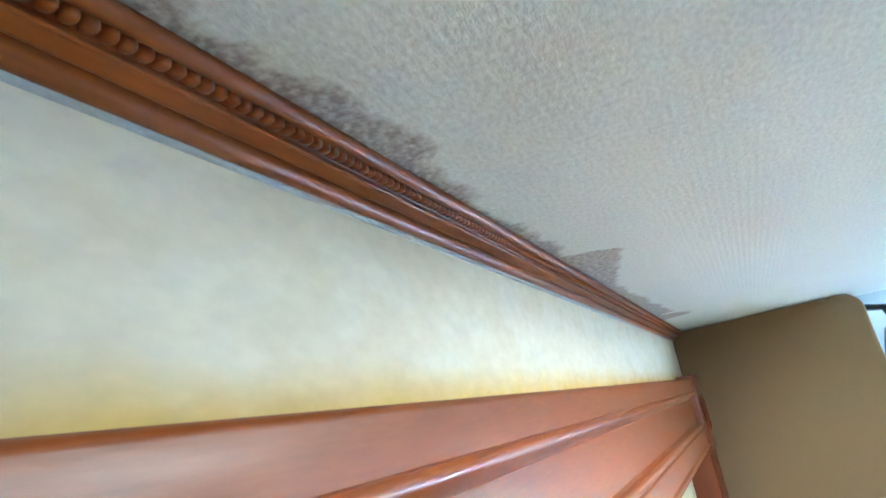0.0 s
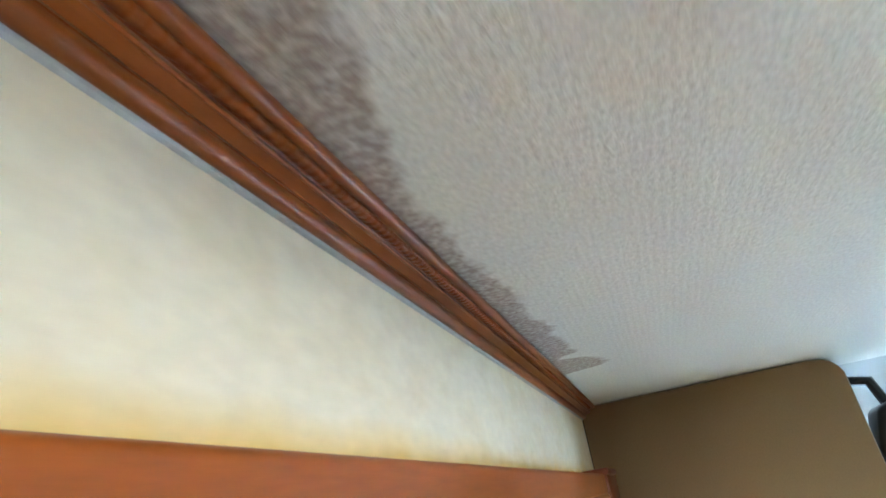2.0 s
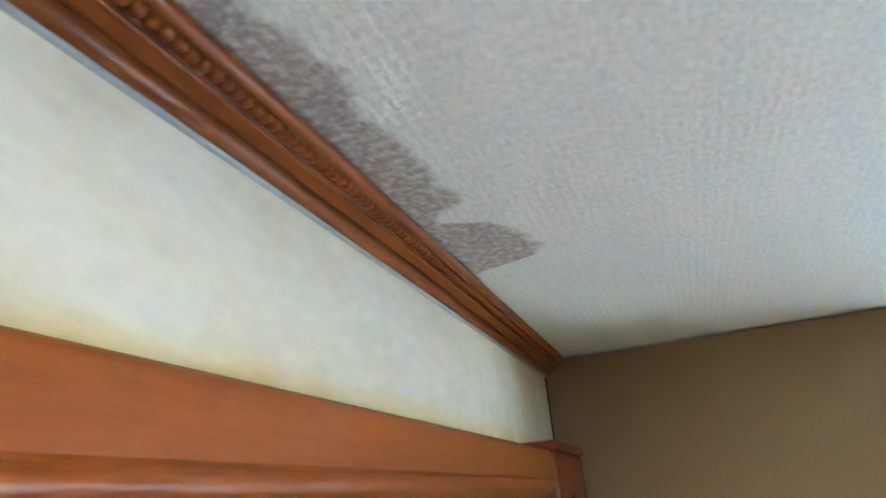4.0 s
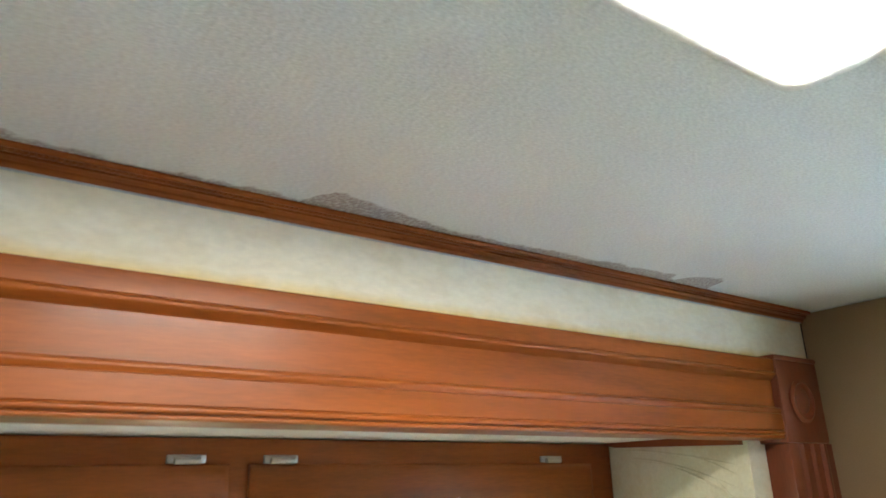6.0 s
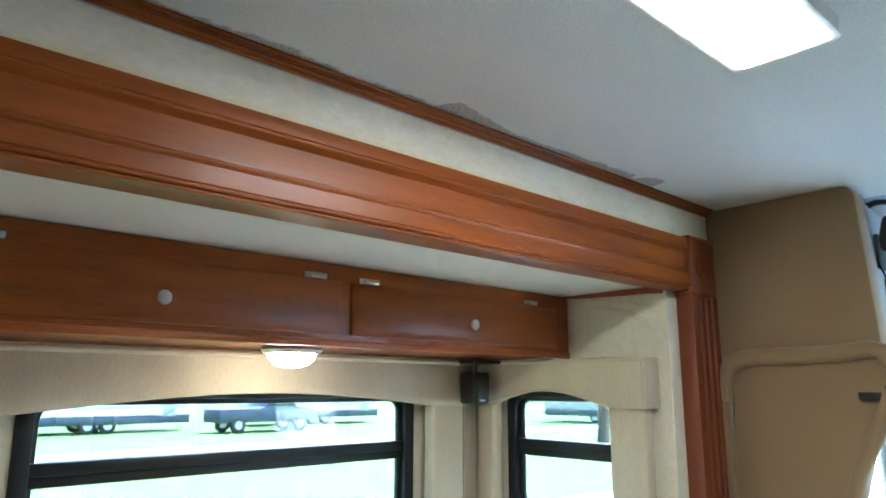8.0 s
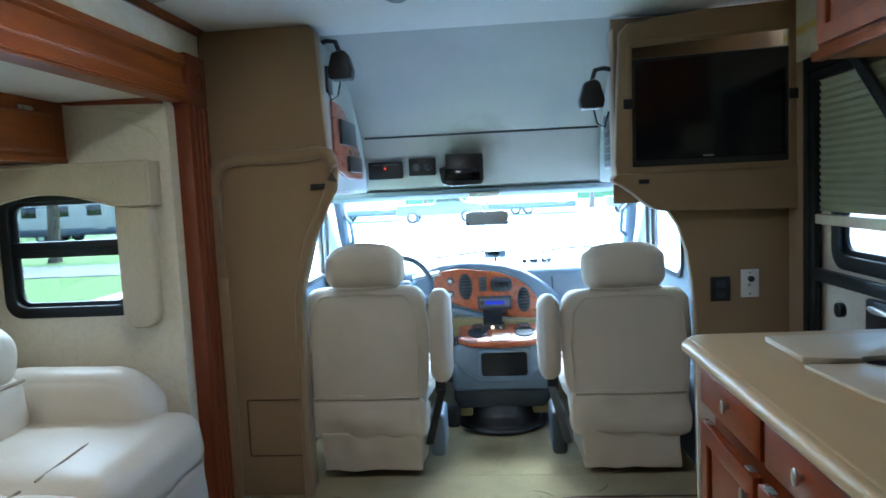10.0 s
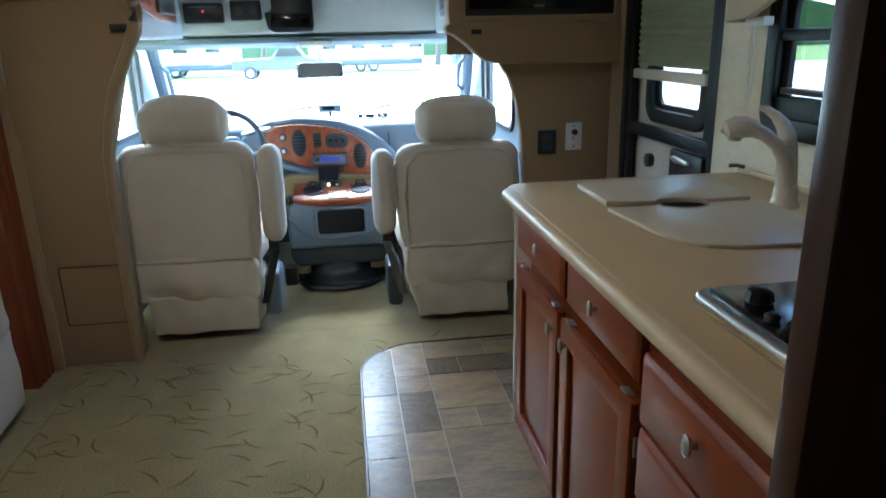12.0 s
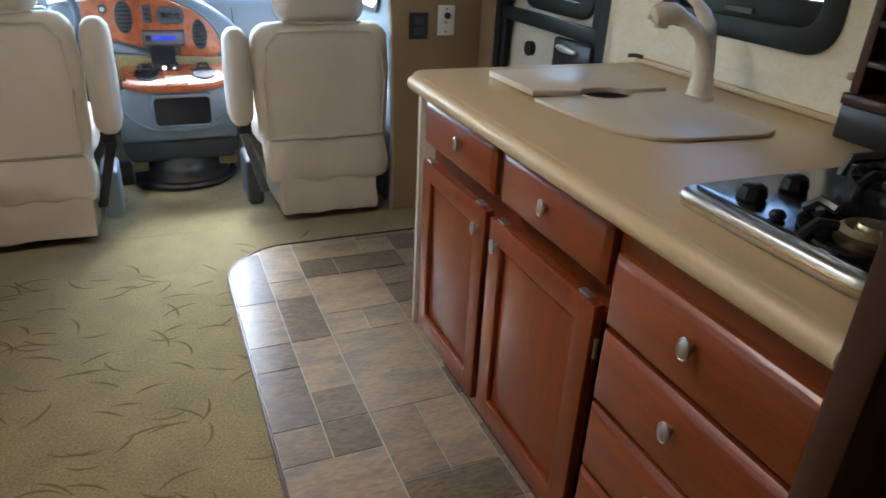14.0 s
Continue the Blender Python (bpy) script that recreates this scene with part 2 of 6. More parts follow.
CARPET_LINE = mat("carpet_carving", (0.165, 0.126, 0.056), 0.98, var=0.2, fine=300, fvar=0.2, spec=0.05)
LEATHER = mat("ivory_leather", (0.68, 0.62, 0.52), 0.42, var=0.05, scale=5, fine=160, fvar=0.04, bump=0.0012, bscale=120)
SEAT = mat("ivory_seat_cloth", (0.61, 0.53, 0.42), 0.7, var=0.06, scale=6, fine=350, fvar=0.07, bump=0.0008, bscale=300)
SEAM = mat("seam_thread", (0.36, 0.30, 0.22), 0.8)
COUNTER = mat("tan_laminate", (0.58, 0.43, 0.235), 0.36, var=0.04, scale=8, fine=400, fvar=0.07, rvar=0.05)
BOARD = mat("ivory_sink_board", (0.64, 0.55, 0.42), 0.35, var=0.03, scale=8, fine=300, fvar=0.03)
IVORY = mat("ivory_plastic", (0.70, 0.63, 0.52), 0.22, var=0.03, scale=9)
BLACK = mat("black_plastic", (0.012, 0.012, 0.013), 0.35, var=0.2, fine=200)
BLACK_GLOSS = mat("black_enamel", (0.006, 0.006, 0.007), 0.08, var=0.2, rvar=0.03)
BLACK_FRAME = mat("black_aluminium", (0.010, 0.012, 0.013), 0.45, var=0.2, spec=0.3)
SCREEN = mat("dark_screen", (0.006, 0.007, 0.010), 0.12, var=0.2, rvar=0.02)
GREY_TRIM = mat("blue_grey_plastic", (0.13, 0.165, 0.20), 0.5, var=0.08, fine=220, bump=0.0004)
DARK_TRIM = mat("charcoal_plastic", (0.035, 0.042, 0.05), 0.5, var=0.1, fine=220, bump=0.0004)
BURL = mat("burl_wood_trim", (0.36, 0.09, 0.026), 0.30, var=0.35, scale=22, fine=120, fvar=0.2, coat=0.15, second=(0.20, 0.04, 0.012))
CHROME = mat("brushed_nickel", (0.55, 0.53, 0.49), 0.36, metal=1.0, var=0.05)
STEEL = mat("stainless_steel", (0.55, 0.54, 0.52), 0.34, metal=1.0, var=0.03, scale=3, rvar=0.02)
WHITE = mat("white_plastic", (0.78, 0.77, 0.74), 0.35, var=0.03)
FABRIC = mat("oatmeal_valance_cloth", (0.56, 0.49, 0.36), 0.95, var=0.06, scale=5, fine=240, fvar=0.14, bump=0.0012, bscale=200, stretch=(2.2, 2.2, 0.25), spec=0.1)
SHADE = mat("pleated_shade_cloth", (0.30, 0.31, 0.22), 0.95, var=0.05, fine=200, spec=0.1)
RUBBER_BLACK = mat("matte_black_case", (0.012, 0.012, 0.014), 0.75, var=0.15, spec=0.2)
RUBBER = mat("grey_rubber", (0.10, 0.10, 0.10), 0.7)
TILE = mat("slate_vinyl", (0.31, 0.222, 0.13), 0.33, spec=0.35, var=0.42, scale=6, fine=42, fvar=0.30, island=0.50, stretch=(1.0, 2.6, 1), bump=0.0005, bscale=60, second=(0.165, 0.128, 0.092))
GROUT = mat("vinyl_joint", (0.42, 0.38, 0.31), 0.4, var=0.1)
WINDSHIELD = glass("windshield_glass", (0.76, 0.82, 0.82))
TINTED = glass("tinted_glass", (0.33, 0.355, 0.35))
MIRROR = mat("mirror_glass", (0.75, 0.77, 0.78), 0.03, metal=1.0, var=0.01, rvar=0.01)
PANEL_LIT = glow("lit_diffuser", (1.0, 0.90, 0.72), 1.15)
DOME_LIT = glow("lit_dome_glass", (1.0, 0.80, 0.52), 1.0)
RED_LED = glow("red_indicator", (1.0, 0.05, 0.02), 0.06, 0.02)
BLUE_LED = glow("blue_display", (0.01, 0.03, 1.0), 0.02, 0.02)
AMBER_LED = glow("amber_indicator", (1.0, 0.75, 0.35), 0.10)
GRASS = mat("lawn", (0.10, 0.155, 0.05), 0.95, var=0.25, scale=0.6, fine=30, fvar=0.3, spec=0.1)
ASPHALT = mat("pale_concrete", (0.42, 0.415, 0.40), 0.9, var=0.08, scale=0.5, fine=40, fvar=0.10)
WORN_PAD = mat("worn_concrete", (0.24, 0.235, 0.225), 0.9, var=0.12, scale=0.5, fine=40, fvar=0.10)
TARMAC = mat("grey_tarmac", (0.13, 0.13, 0.14), 0.9, var=0.12, scale=0.5, fine=40)
BARK = mat("bark", (0.10, 0.075, 0.05), 0.95, var=0.3, fine=30)
LEAF = mat("leaves", (0.06, 0.11, 0.03), 0.8, var=0.3, scale=3, island=0.2)
PAINT_WHITE = mat("white_vehicle_paint", (0.72, 0.73, 0.75), 0.3, var=0.03)
PAINT_DARK = mat("dark_vehicle_paint", (0.04, 0.05, 0.07), 0.3, var=0.05)
PAINT_TAN = mat("tan_vehicle_paint", (0.42, 0.38, 0.33), 0.3, var=0.05)
TYRE = mat("tyre_rubber", (0.02, 0.02, 0.02), 0.8)

# ribs of the headliner's weave, running fore and aft
n, l, op = nodes_of(CEILING)
geo = n.new("ShaderNodeNewGeometry")
sep = n.new("ShaderNodeSeparateXYZ")
l.new(geo.outputs["Position"], sep.inputs[0])
wob = n.new("ShaderNodeTexNoise")
wob.inputs["Scale"].default_value, wob.inputs["Detail"].default_value = 60, 2
l.new(geo.outputs["Position"], wob.inputs["Vector"])
rib = op("SINE", op("ADD", op("MULTIPLY", sep.outputs[0], 850.0), op("MULTIPLY", wob.outputs[0], 4.0)))
nub = op("SINE", op("ADD", op("MULTIPLY", sep.outputs[1], 620.0), op("MULTIPLY", wob.outputs[0], 9.0)))
for nd in list(n):
    if nd.type == "BUMP":
        had = nd.inputs["Height"].links[0].from_socket
        l.new(op("ADD", had, op("MULTIPLY", op("ADD", rib, op("MULTIPLY", nub, 0.6)), 0.085)), nd.inputs["Height"])

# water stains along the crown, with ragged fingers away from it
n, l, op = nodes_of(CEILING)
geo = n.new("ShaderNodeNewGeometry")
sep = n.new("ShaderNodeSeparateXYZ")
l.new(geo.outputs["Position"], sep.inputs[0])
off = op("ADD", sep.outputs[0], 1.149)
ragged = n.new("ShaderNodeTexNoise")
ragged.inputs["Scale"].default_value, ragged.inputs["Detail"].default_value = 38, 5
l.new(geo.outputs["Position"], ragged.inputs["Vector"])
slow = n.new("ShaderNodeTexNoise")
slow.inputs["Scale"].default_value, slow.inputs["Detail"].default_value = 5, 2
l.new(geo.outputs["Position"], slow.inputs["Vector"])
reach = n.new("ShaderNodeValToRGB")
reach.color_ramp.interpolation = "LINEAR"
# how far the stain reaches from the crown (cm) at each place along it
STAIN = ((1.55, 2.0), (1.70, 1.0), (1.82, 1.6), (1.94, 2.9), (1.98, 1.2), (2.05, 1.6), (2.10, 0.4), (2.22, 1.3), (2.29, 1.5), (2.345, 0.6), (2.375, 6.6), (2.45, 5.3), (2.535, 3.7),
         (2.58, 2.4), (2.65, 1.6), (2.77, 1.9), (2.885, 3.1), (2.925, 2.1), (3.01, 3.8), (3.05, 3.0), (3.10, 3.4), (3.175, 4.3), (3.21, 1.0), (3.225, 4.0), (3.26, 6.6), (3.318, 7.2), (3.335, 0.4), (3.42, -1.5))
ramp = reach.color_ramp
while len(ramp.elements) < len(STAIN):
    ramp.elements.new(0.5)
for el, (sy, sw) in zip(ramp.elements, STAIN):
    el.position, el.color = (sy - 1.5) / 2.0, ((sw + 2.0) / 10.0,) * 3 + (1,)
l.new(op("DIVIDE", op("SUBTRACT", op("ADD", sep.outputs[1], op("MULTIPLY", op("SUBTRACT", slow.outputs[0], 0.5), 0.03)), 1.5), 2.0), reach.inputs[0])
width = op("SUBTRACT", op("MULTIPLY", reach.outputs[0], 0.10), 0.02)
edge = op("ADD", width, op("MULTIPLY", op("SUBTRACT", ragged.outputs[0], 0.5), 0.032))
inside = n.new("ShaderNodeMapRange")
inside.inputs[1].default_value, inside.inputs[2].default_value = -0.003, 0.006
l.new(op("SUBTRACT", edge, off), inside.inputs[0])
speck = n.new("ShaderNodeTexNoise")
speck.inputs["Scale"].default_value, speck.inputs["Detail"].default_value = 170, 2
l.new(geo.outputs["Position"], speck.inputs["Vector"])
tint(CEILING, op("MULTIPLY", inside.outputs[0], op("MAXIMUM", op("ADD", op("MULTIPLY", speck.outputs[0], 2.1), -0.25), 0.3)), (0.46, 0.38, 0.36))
# ragged yellow band on the paper just over the fascia
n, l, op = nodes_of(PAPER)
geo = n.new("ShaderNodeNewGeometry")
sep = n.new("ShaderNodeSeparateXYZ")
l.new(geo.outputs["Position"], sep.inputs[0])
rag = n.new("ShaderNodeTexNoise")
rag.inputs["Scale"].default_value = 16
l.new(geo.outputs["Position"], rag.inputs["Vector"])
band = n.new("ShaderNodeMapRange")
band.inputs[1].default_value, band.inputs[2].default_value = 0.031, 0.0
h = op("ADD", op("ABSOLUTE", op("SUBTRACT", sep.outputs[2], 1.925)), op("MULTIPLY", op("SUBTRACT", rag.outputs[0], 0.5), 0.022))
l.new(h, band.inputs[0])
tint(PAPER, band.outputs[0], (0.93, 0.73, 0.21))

# brown smudge on the cab headliner over the monitor
n, l, op = nodes_of(CAP)
geo = n.new("ShaderNodeNewGeometry")
dist = n.new("ShaderNodeVectorMath")
dist.operation = "DISTANCE"
dist.inputs[1].default_value = (0.0, 4.77, 1.59)
l.new(geo.outputs["Position"], dist.inputs[0])
smudge = n.new("ShaderNodeMapRange")
smudge.inputs[1].default_value, smudge.inputs[2].default_value = 0.20, 0.04
wob = n.new("ShaderNodeTexNoise")
wob.inputs["Scale"].default_value = 8
l.new(geo.outputs["Position"], wob.inputs["Vector"])
l.new(op("ADD", dist.outputs["Value"], op("MULTIPLY", op("SUBTRACT", wob.outputs[0], 0.5), 0.22)), smudge.inputs[0])
tint(CAP, op("MULTIPLY", smudge.outputs[0], 0.7), (0.50, 0.44, 0.36))

# ---- the setting ----
WL, CEIL, YF = -1.18, 2.07, 3.78      # slide-side wall, ceiling height, front wall
XR = 1.30                             # galley wall
SX, SY, SZ = -2.10, 3.50, 1.757       # slide-out: outer wall, end wall, its ceiling

# floor carpet with a cut-out line for the vinyl: the vinyl lies 4 mm over it
solid("floor", box(-2.2, 1.4, -0.9, 3.948, -0.06, 0.0, 0), CARPET, "olive tan carved-pile carpet", "carpet", kind="structure")
solid("floor_cab", box(-1.0, 1.0, 3.95, 5.6, -0.08, -0.022, 0), CARPET, "olive tan cab carpet", "carpet", kind="structure")
solid("trim_slide_seam", tube([(-1.02, 0.6, 0.0), (-1.02, 3.7, 0.0)], 0.008, 8), CARPET, "rolled carpet edge along the slide-out", "trim", kind="structure")
solid("trim_floor_seam", tube([(-0.80, 3.945, -0.010), (0.96, 3.945, -0.010)], 0.011, 8), CARPET, "rolled carpet edge at the cab step", "trim", kind="structure")

# carved strokes in the carpet pile
bm = bmesh.new()
rnd = random.Random(4)
for i in range(30):
    for j in range(38):
        cx, cy = -1.05 + i * 0.08 + rnd.uniform(-0.03, 0.03), 0.9 + j * 0.077 + rnd.uniform(-0.03, 0.03)
        if cx > 0.10 and cy < 3.62 or cx > 0.85:
            continue
        if rnd.random() < 0.52:
            continue
        a0, ln, cv = rnd.choice((0.15, -0.25, 0.6, -0.7, 2.9)) + rnd.uniform(-0.3, 0.3), rnd.uniform(0.08, 0.14), rnd.choice((-1, 1)) * rnd.uniform(5, 13)
        pts, p, a = [], Vector((cx, cy, 0.0012)), a0
        for k in range(7):
            pts.append((p.copy(), a))
            p += Vector((math.cos(a), math.sin(a), 0)) * ln / 6
            a += cv * ln / 6
        prev = None
        for k, (q, b) in enumerate(pts):
            w = 0.0042 * math.sin(math.pi * (k + 0.4) / 7)
            nrm = Vector((-math.sin(b), math.cos(b), 0)) * w
            pair = (bm.verts.new(q + nrm), bm.verts.new(q - nrm))
            if prev:
                bm.faces.new((prev[0], prev[1], pair[1], pair[0]))
            prev = pair
solid("carpet_strokes", bm, CARPET_LINE, "short curved strokes carved into the carpet pile", "carpet pattern", kind="stuff")

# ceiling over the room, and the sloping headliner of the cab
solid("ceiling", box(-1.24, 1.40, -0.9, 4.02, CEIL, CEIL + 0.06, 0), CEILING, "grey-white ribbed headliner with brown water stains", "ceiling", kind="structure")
cap = [(4.02, CEIL), (4.25, 2.035), (4.50, 1.90), (4.70, 1.72), (4.76, 1.655), (4.78, 1.645), (4.83, 1.50), (4.86, 1.36), (4.93, 1.335), (5.02, 1.335),
       (5.02, 1.42), (4.95, 1.75), (4.6, 2.05), (4.3, 2.13), (4.02, 2.13)]
solid("cab_headliner", prism(cap, "x", -1.0, 1.0), CAP, "sloping pale grey cab headliner", "headliner", kind="structure", sharp=20)
solid("trim_headliner_seam", tube([(-0.66, 4.762, 1.650), (0.66, 4.762, 1.650)], 0.006, 8), DARK_TRIM, "dark seam line in the headliner", "trim", kind="structure")
hd = thing("overhead_header", (0.0, 4.95, 1.33), "grey windshield header with a map lamp", "header", kind="structure")
part("header_rail", prism([(4.86, 1.34), (4.99, 1.335), (5.03, 1.30), (4.94, 1.285), (4.87, 1.31)], "x", -0.95, 0.95, 0.006), GREY_TRIM, hd)
part("map_lamp", box(-0.08, 0.10, 4.85, 4.93, 1.285, 1.315, 0.01), WHITE, hd)

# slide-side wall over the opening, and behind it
solid("wall_west", box(WL - 0.05, WL, -0.9, 3.90, 1.90, CEIL, 0), PAPER, "cream mottled wallpaper with a yellow lower edge", "wall", kind="structure")
solid("wall_west_rear", box(WL - 0.05, WL, -0.9, 0.88, 0, 1.90, 0), PAPER, "cream mottled wallpaper", "wall", kind="structure")
solid("wall_west_front", box(WL - 0.05, WL - 0.002, 3.59, 3.90, 0, 1.899, 0), PAPER, "cream mottled wallpaper beside the slide-out", "wall", kind="structure")
solid("wall_south", box(-1.3, 1.45, -0.96, -0.9, 0, CEIL, 0), PAPER, "cream mottled wallpaper at the rear", "wall", kind="structure")

# slide-out box
solid("slide_ceiling", box(SX - 0.05, WL - 0.01, 0.84, SY + 0.06, SZ, SZ + 0.05, 0), WHITE_LINER, "white slide-out ceiling liner", "ceiling", kind="structure")
W1 = (1.75, 3.08, 0.905, 1.40)        # slide window: y0, y1, z0, z1
W2 = (-1.94, -1.40, 0.905, 1.40)      # end window: x0, x1, z0, z1


def wall_with_hole(name, axis, a, b, u0, u1, z0, z1, hole, material, label):
    """A wall across the axis from a to b with one rounded opening."""
    hu0, hu1, hz0, hz1, hr = hole
    inner = rounded(hu0, hu1, hz0, hz1, hr, 5)
    outer = []
    cu, cz = (hu0 + hu1) / 2, (hz0 + hz1) / 2
    for u, z in inner:
        du, dz = u - cu, z - cz
        s = min(((u1 if du > 0 else u0) - cu) / du if abs(du) > 1e-9 else 1e9, ((z1 if dz > 0 else z0) - cz) / dz if abs(dz) > 1e-9 else 1e9)
        outer.append((cu + du * s, cz + dz * s))
    for c in ((u0, z0), (u0, z1), (u1, z0), (u1, z1)):
        k = min(range(len(outer)), key=lambda i: (outer[i][0] - c[0]) ** 2 + (outer[i][1] - c[1]) ** 2)
        outer[k] = c
    return solid(name, ring(outer, inner, axis, a, b), material, label, "wall", kind="structure")


wall_with_hole("slide_wall_outer", "x", SX - 0.05, SX, 0.84, SY + 0.05, 0.0, SZ, (*W1, 0.06), PAPER, "cream papered outer wall of the slide-out")
wall_with_hole("slide_wall_end", "y", SY, SY + 0.085, SX, WL - 0.03, 0.0, SZ, (*W2, 0.06), PAPER, "cream papered end wall of the slide-out")
solid("slide_wall_rear", box(SX, WL - 0.05, 0.84, 0.88, 0, SZ, 0), PAPER, "cream papered rear wall of the slide-out", "wall", kind="structure")
solid("trim_slide_seal", prism([(-1.22, SZ - 0.001), (-1.66, SZ - 0.001), (-1.60, SZ - 0.014), (-1.22, SZ - 0.026)], "y", SY - 0.02, SY - 0.002), WOOD_X, "thin wood strip under the slide ceiling", "trim", kind="structure")

# creases where the end wall's covering has pulled under the ceiling
for k, (cx, cz, ln, drop) in enumerate(((-1.60, 1.735, 0.36, 0.05), (-1.56, 1.712, 0.33, 0.085), (-1.50, 1.700, 0.26, 0.10), (-1.40, 1.715, 0.15, 0.05), (-1.33, 1.665, 0.09, 0.10))):
    pts = [(cx + ln * i / 8, SY - 0.0005, cz - drop * (i / 8) ** 1.6) for i in range(9)]
    solid("trim_crease", tube(pts, [0.0012 + 0.0022 * math.sin(math.pi * (i + 0.5) / 9) for i in range(9)], 6), PAPER, "soft crease in the papered end wall", "crease", kind="structure")

# front wall by the driver: flat upper part, padded lower panel with a curved edge
up = [(-1.24, 0.0), (-0.80, 0.0), (-0.80, 0.9), (-0.70, 1.25), (-0.64, 1.50), (-0.645, 1.60), (-0.665, 1.98)] + [(-0.715 + 0.05 * math.cos(a), CEIL - 0.052 + 0.05 * math.sin(a)) for a in [i * math.pi / 10 for i in range(1, 5)]] + [(-0.73, CEIL - 0.001), (-1.24, CEIL - 0.001)]
solid("wall_front_driver", prism(up, "y", YF, YF + 0.10, 0.012), TAN, "tan velour wall behind the driver seat", "wall", kind="structure")
low = [(-1.172, 0.0), (-0.79, 0.0), (-0.79, 0.5), (-0.785, 0.88), (-0.765, 1.0), (-0.715, 1.15), (-0.65, 1.28), (-0.605, 1.36), (-0.592, 1.44), (-0.600, 1.50), (-0.625, 1.54), (-0.66, 1.55), (-0.75, 1.535), (-1.08, 1.535), (-1.125, 1.525), (-1.158, 1.49), (-1.172, 1.44)]
pad = thing("padded_panel", (-0.9, YF, 0.0), "tan velour padded panel with a curved edge and access hatch", "wall panel", kind="structure")
part("pad", prism(low, "y", YF - 0.022, YF - 0.002, 0.016, 4), TAN, pad)
lip_path = [(-1.142, 0.0), (-1.142, 1.0), (-1.142, 1.36), (-1.135, 1.43), (-1.11, 1.485), (-1.06, 1.508), (-0.98, 1.512), (-0.85, 1.512), (-0.75, 1.515), (-0.67, 1.526), (-0.632, 1.515), (-0.617, 1.47), (-0.622, 1.40), (-0.645, 1.33), (-0.69, 1.24), (-0.735, 1.15), (-0.775, 1.03), (-0.80, 0.90), (-0.808, 0.7), (-0.81, 0.0)]
part("rolled_lip", tube([(px, YF - 0.030, pz) for px, pz in lip_path], [0.030] * 4 + [0.028] * 8 + [0.024] * 4 + [0.018] * 4, 16), TAN, pad)
part("access_hatch", ring(rounded(-1.070, -0.818, 0.185, 0.445, 0.012), rounded(-1.066, -0.822, 0.189, 0.441, 0.010), "y", YF - 0.0245, YF - 0.0215), DARK_WOOD, pad, "rectangular access hatch outline")
part("latch", box(-0.715, -0.650, YF - 0.040, YF - 0.020, 1.367, 1.393, 0.004), BLACK, pad, "small black latch")

# front wall by the passenger: television cabinet above, wall below with an arch to the cab
YP = 3.95
arch = [(0.955, -0.06), (1.40, -0.06), (1.40, 1.345), (0.60, 1.345), (0.68, 1.325), (0.76, 1.285), (0.825, 1.22), (0.88, 1.13), (0.915, 1.02), (0.935, 0.90), (0.95, 0.72)]
solid("wall_front_passenger", prism(arch, "y", YP, YP + 0.06, 0.006), TAN, "tan velour wall with an arched edge behind the passenger seat", "wall", kind="structure")

# cab shell: sides with door windows, pillars, windshield
for side, s in (("driver", -1), ("passenger", 1)):
    pane_y = (4.22, 4.98, 0.86, 1.33)
    wall_with_hole("cab_wall_" + side, "x", s * 0.97, s * 1.03, 4.012 if s > 0 else 3.882, 5.60, -0.08, 2.1, (*pane_y, 0.08), GREY_TRIM, "grey cab door with its window")
    dw = thing("door_window_" + side, (s * 0.99, 4.6, 0.86), "clear cab door window", "window", kind="structure")
    part("pane", prism(rounded(4.22, 4.98, 0.86, 1.33, 0.08, 5), "x", s * 0.985, s * 0.991), WINDSHIELD, dw)
    part("rubber_seal", ring(rounded(4.21, 4.99, 0.85, 1.34, 0.085, 5), rounded(4.235, 4.965, 0.875, 1.315, 0.07, 5), "x", s * 0.955, s * 0.972), BLACK, dw)
    part("window_bar", box(s * 0.96, s * 0.985, 4.85, 4.875, 0.86, 1.33), BLACK, dw)
    pl = thing("a_pillar", (s * 0.93, 5.0, 0.85), "grey windshield pillar with a grab handle", "pillar", kind="structure")
    part("post", tube([(s * 0.93, 5.50, 0.82), (s * 0.915, 5.24, 1.06), (s * 0.89, 5.0, 1.34)], 0.035, 10), GREY_TRIM, pl)
    part("grab_handle", tube([(s * 0.89, 5.26, 1.00), (s * 0.855, 5.22, 1.03), (s * 0.845, 5.12, 1.16), (s * 0.875, 5.09, 1.20)], 0.013, 8), GREY_TRIM, pl)
ws = thing("windshield", (0.0, 5.3, 0.85), "wide clear windshield with wipers", "windshield", kind="structure")
part("pane", prism([(5.60, 0.80), (5.02, 1.345), (5.026, 1.345), (5.606, 0.80)], "x", -0.95, 0.95), WINDSHIELD, ws)
part("wiper", tube([(-0.35, 5.50, 0.875), (-0.15, 5.485, 0.895), (0.14, 5.47, 0.93)], 0.008, 6), BLACK, ws)
part("wiper", tube([(0.35, 5.485, 0.885), (0.50, 5.475, 0.91), (0.72, 5.47, 0.915)], 0.008, 6), BLACK, ws)
solid("firewall", box(-0.97, 0.97, 5.58, 5.62, -0.08, 0.86, 0), DARK_TRIM, "dark cab bulkhead under the windshield", "bulkhead", kind="structure")

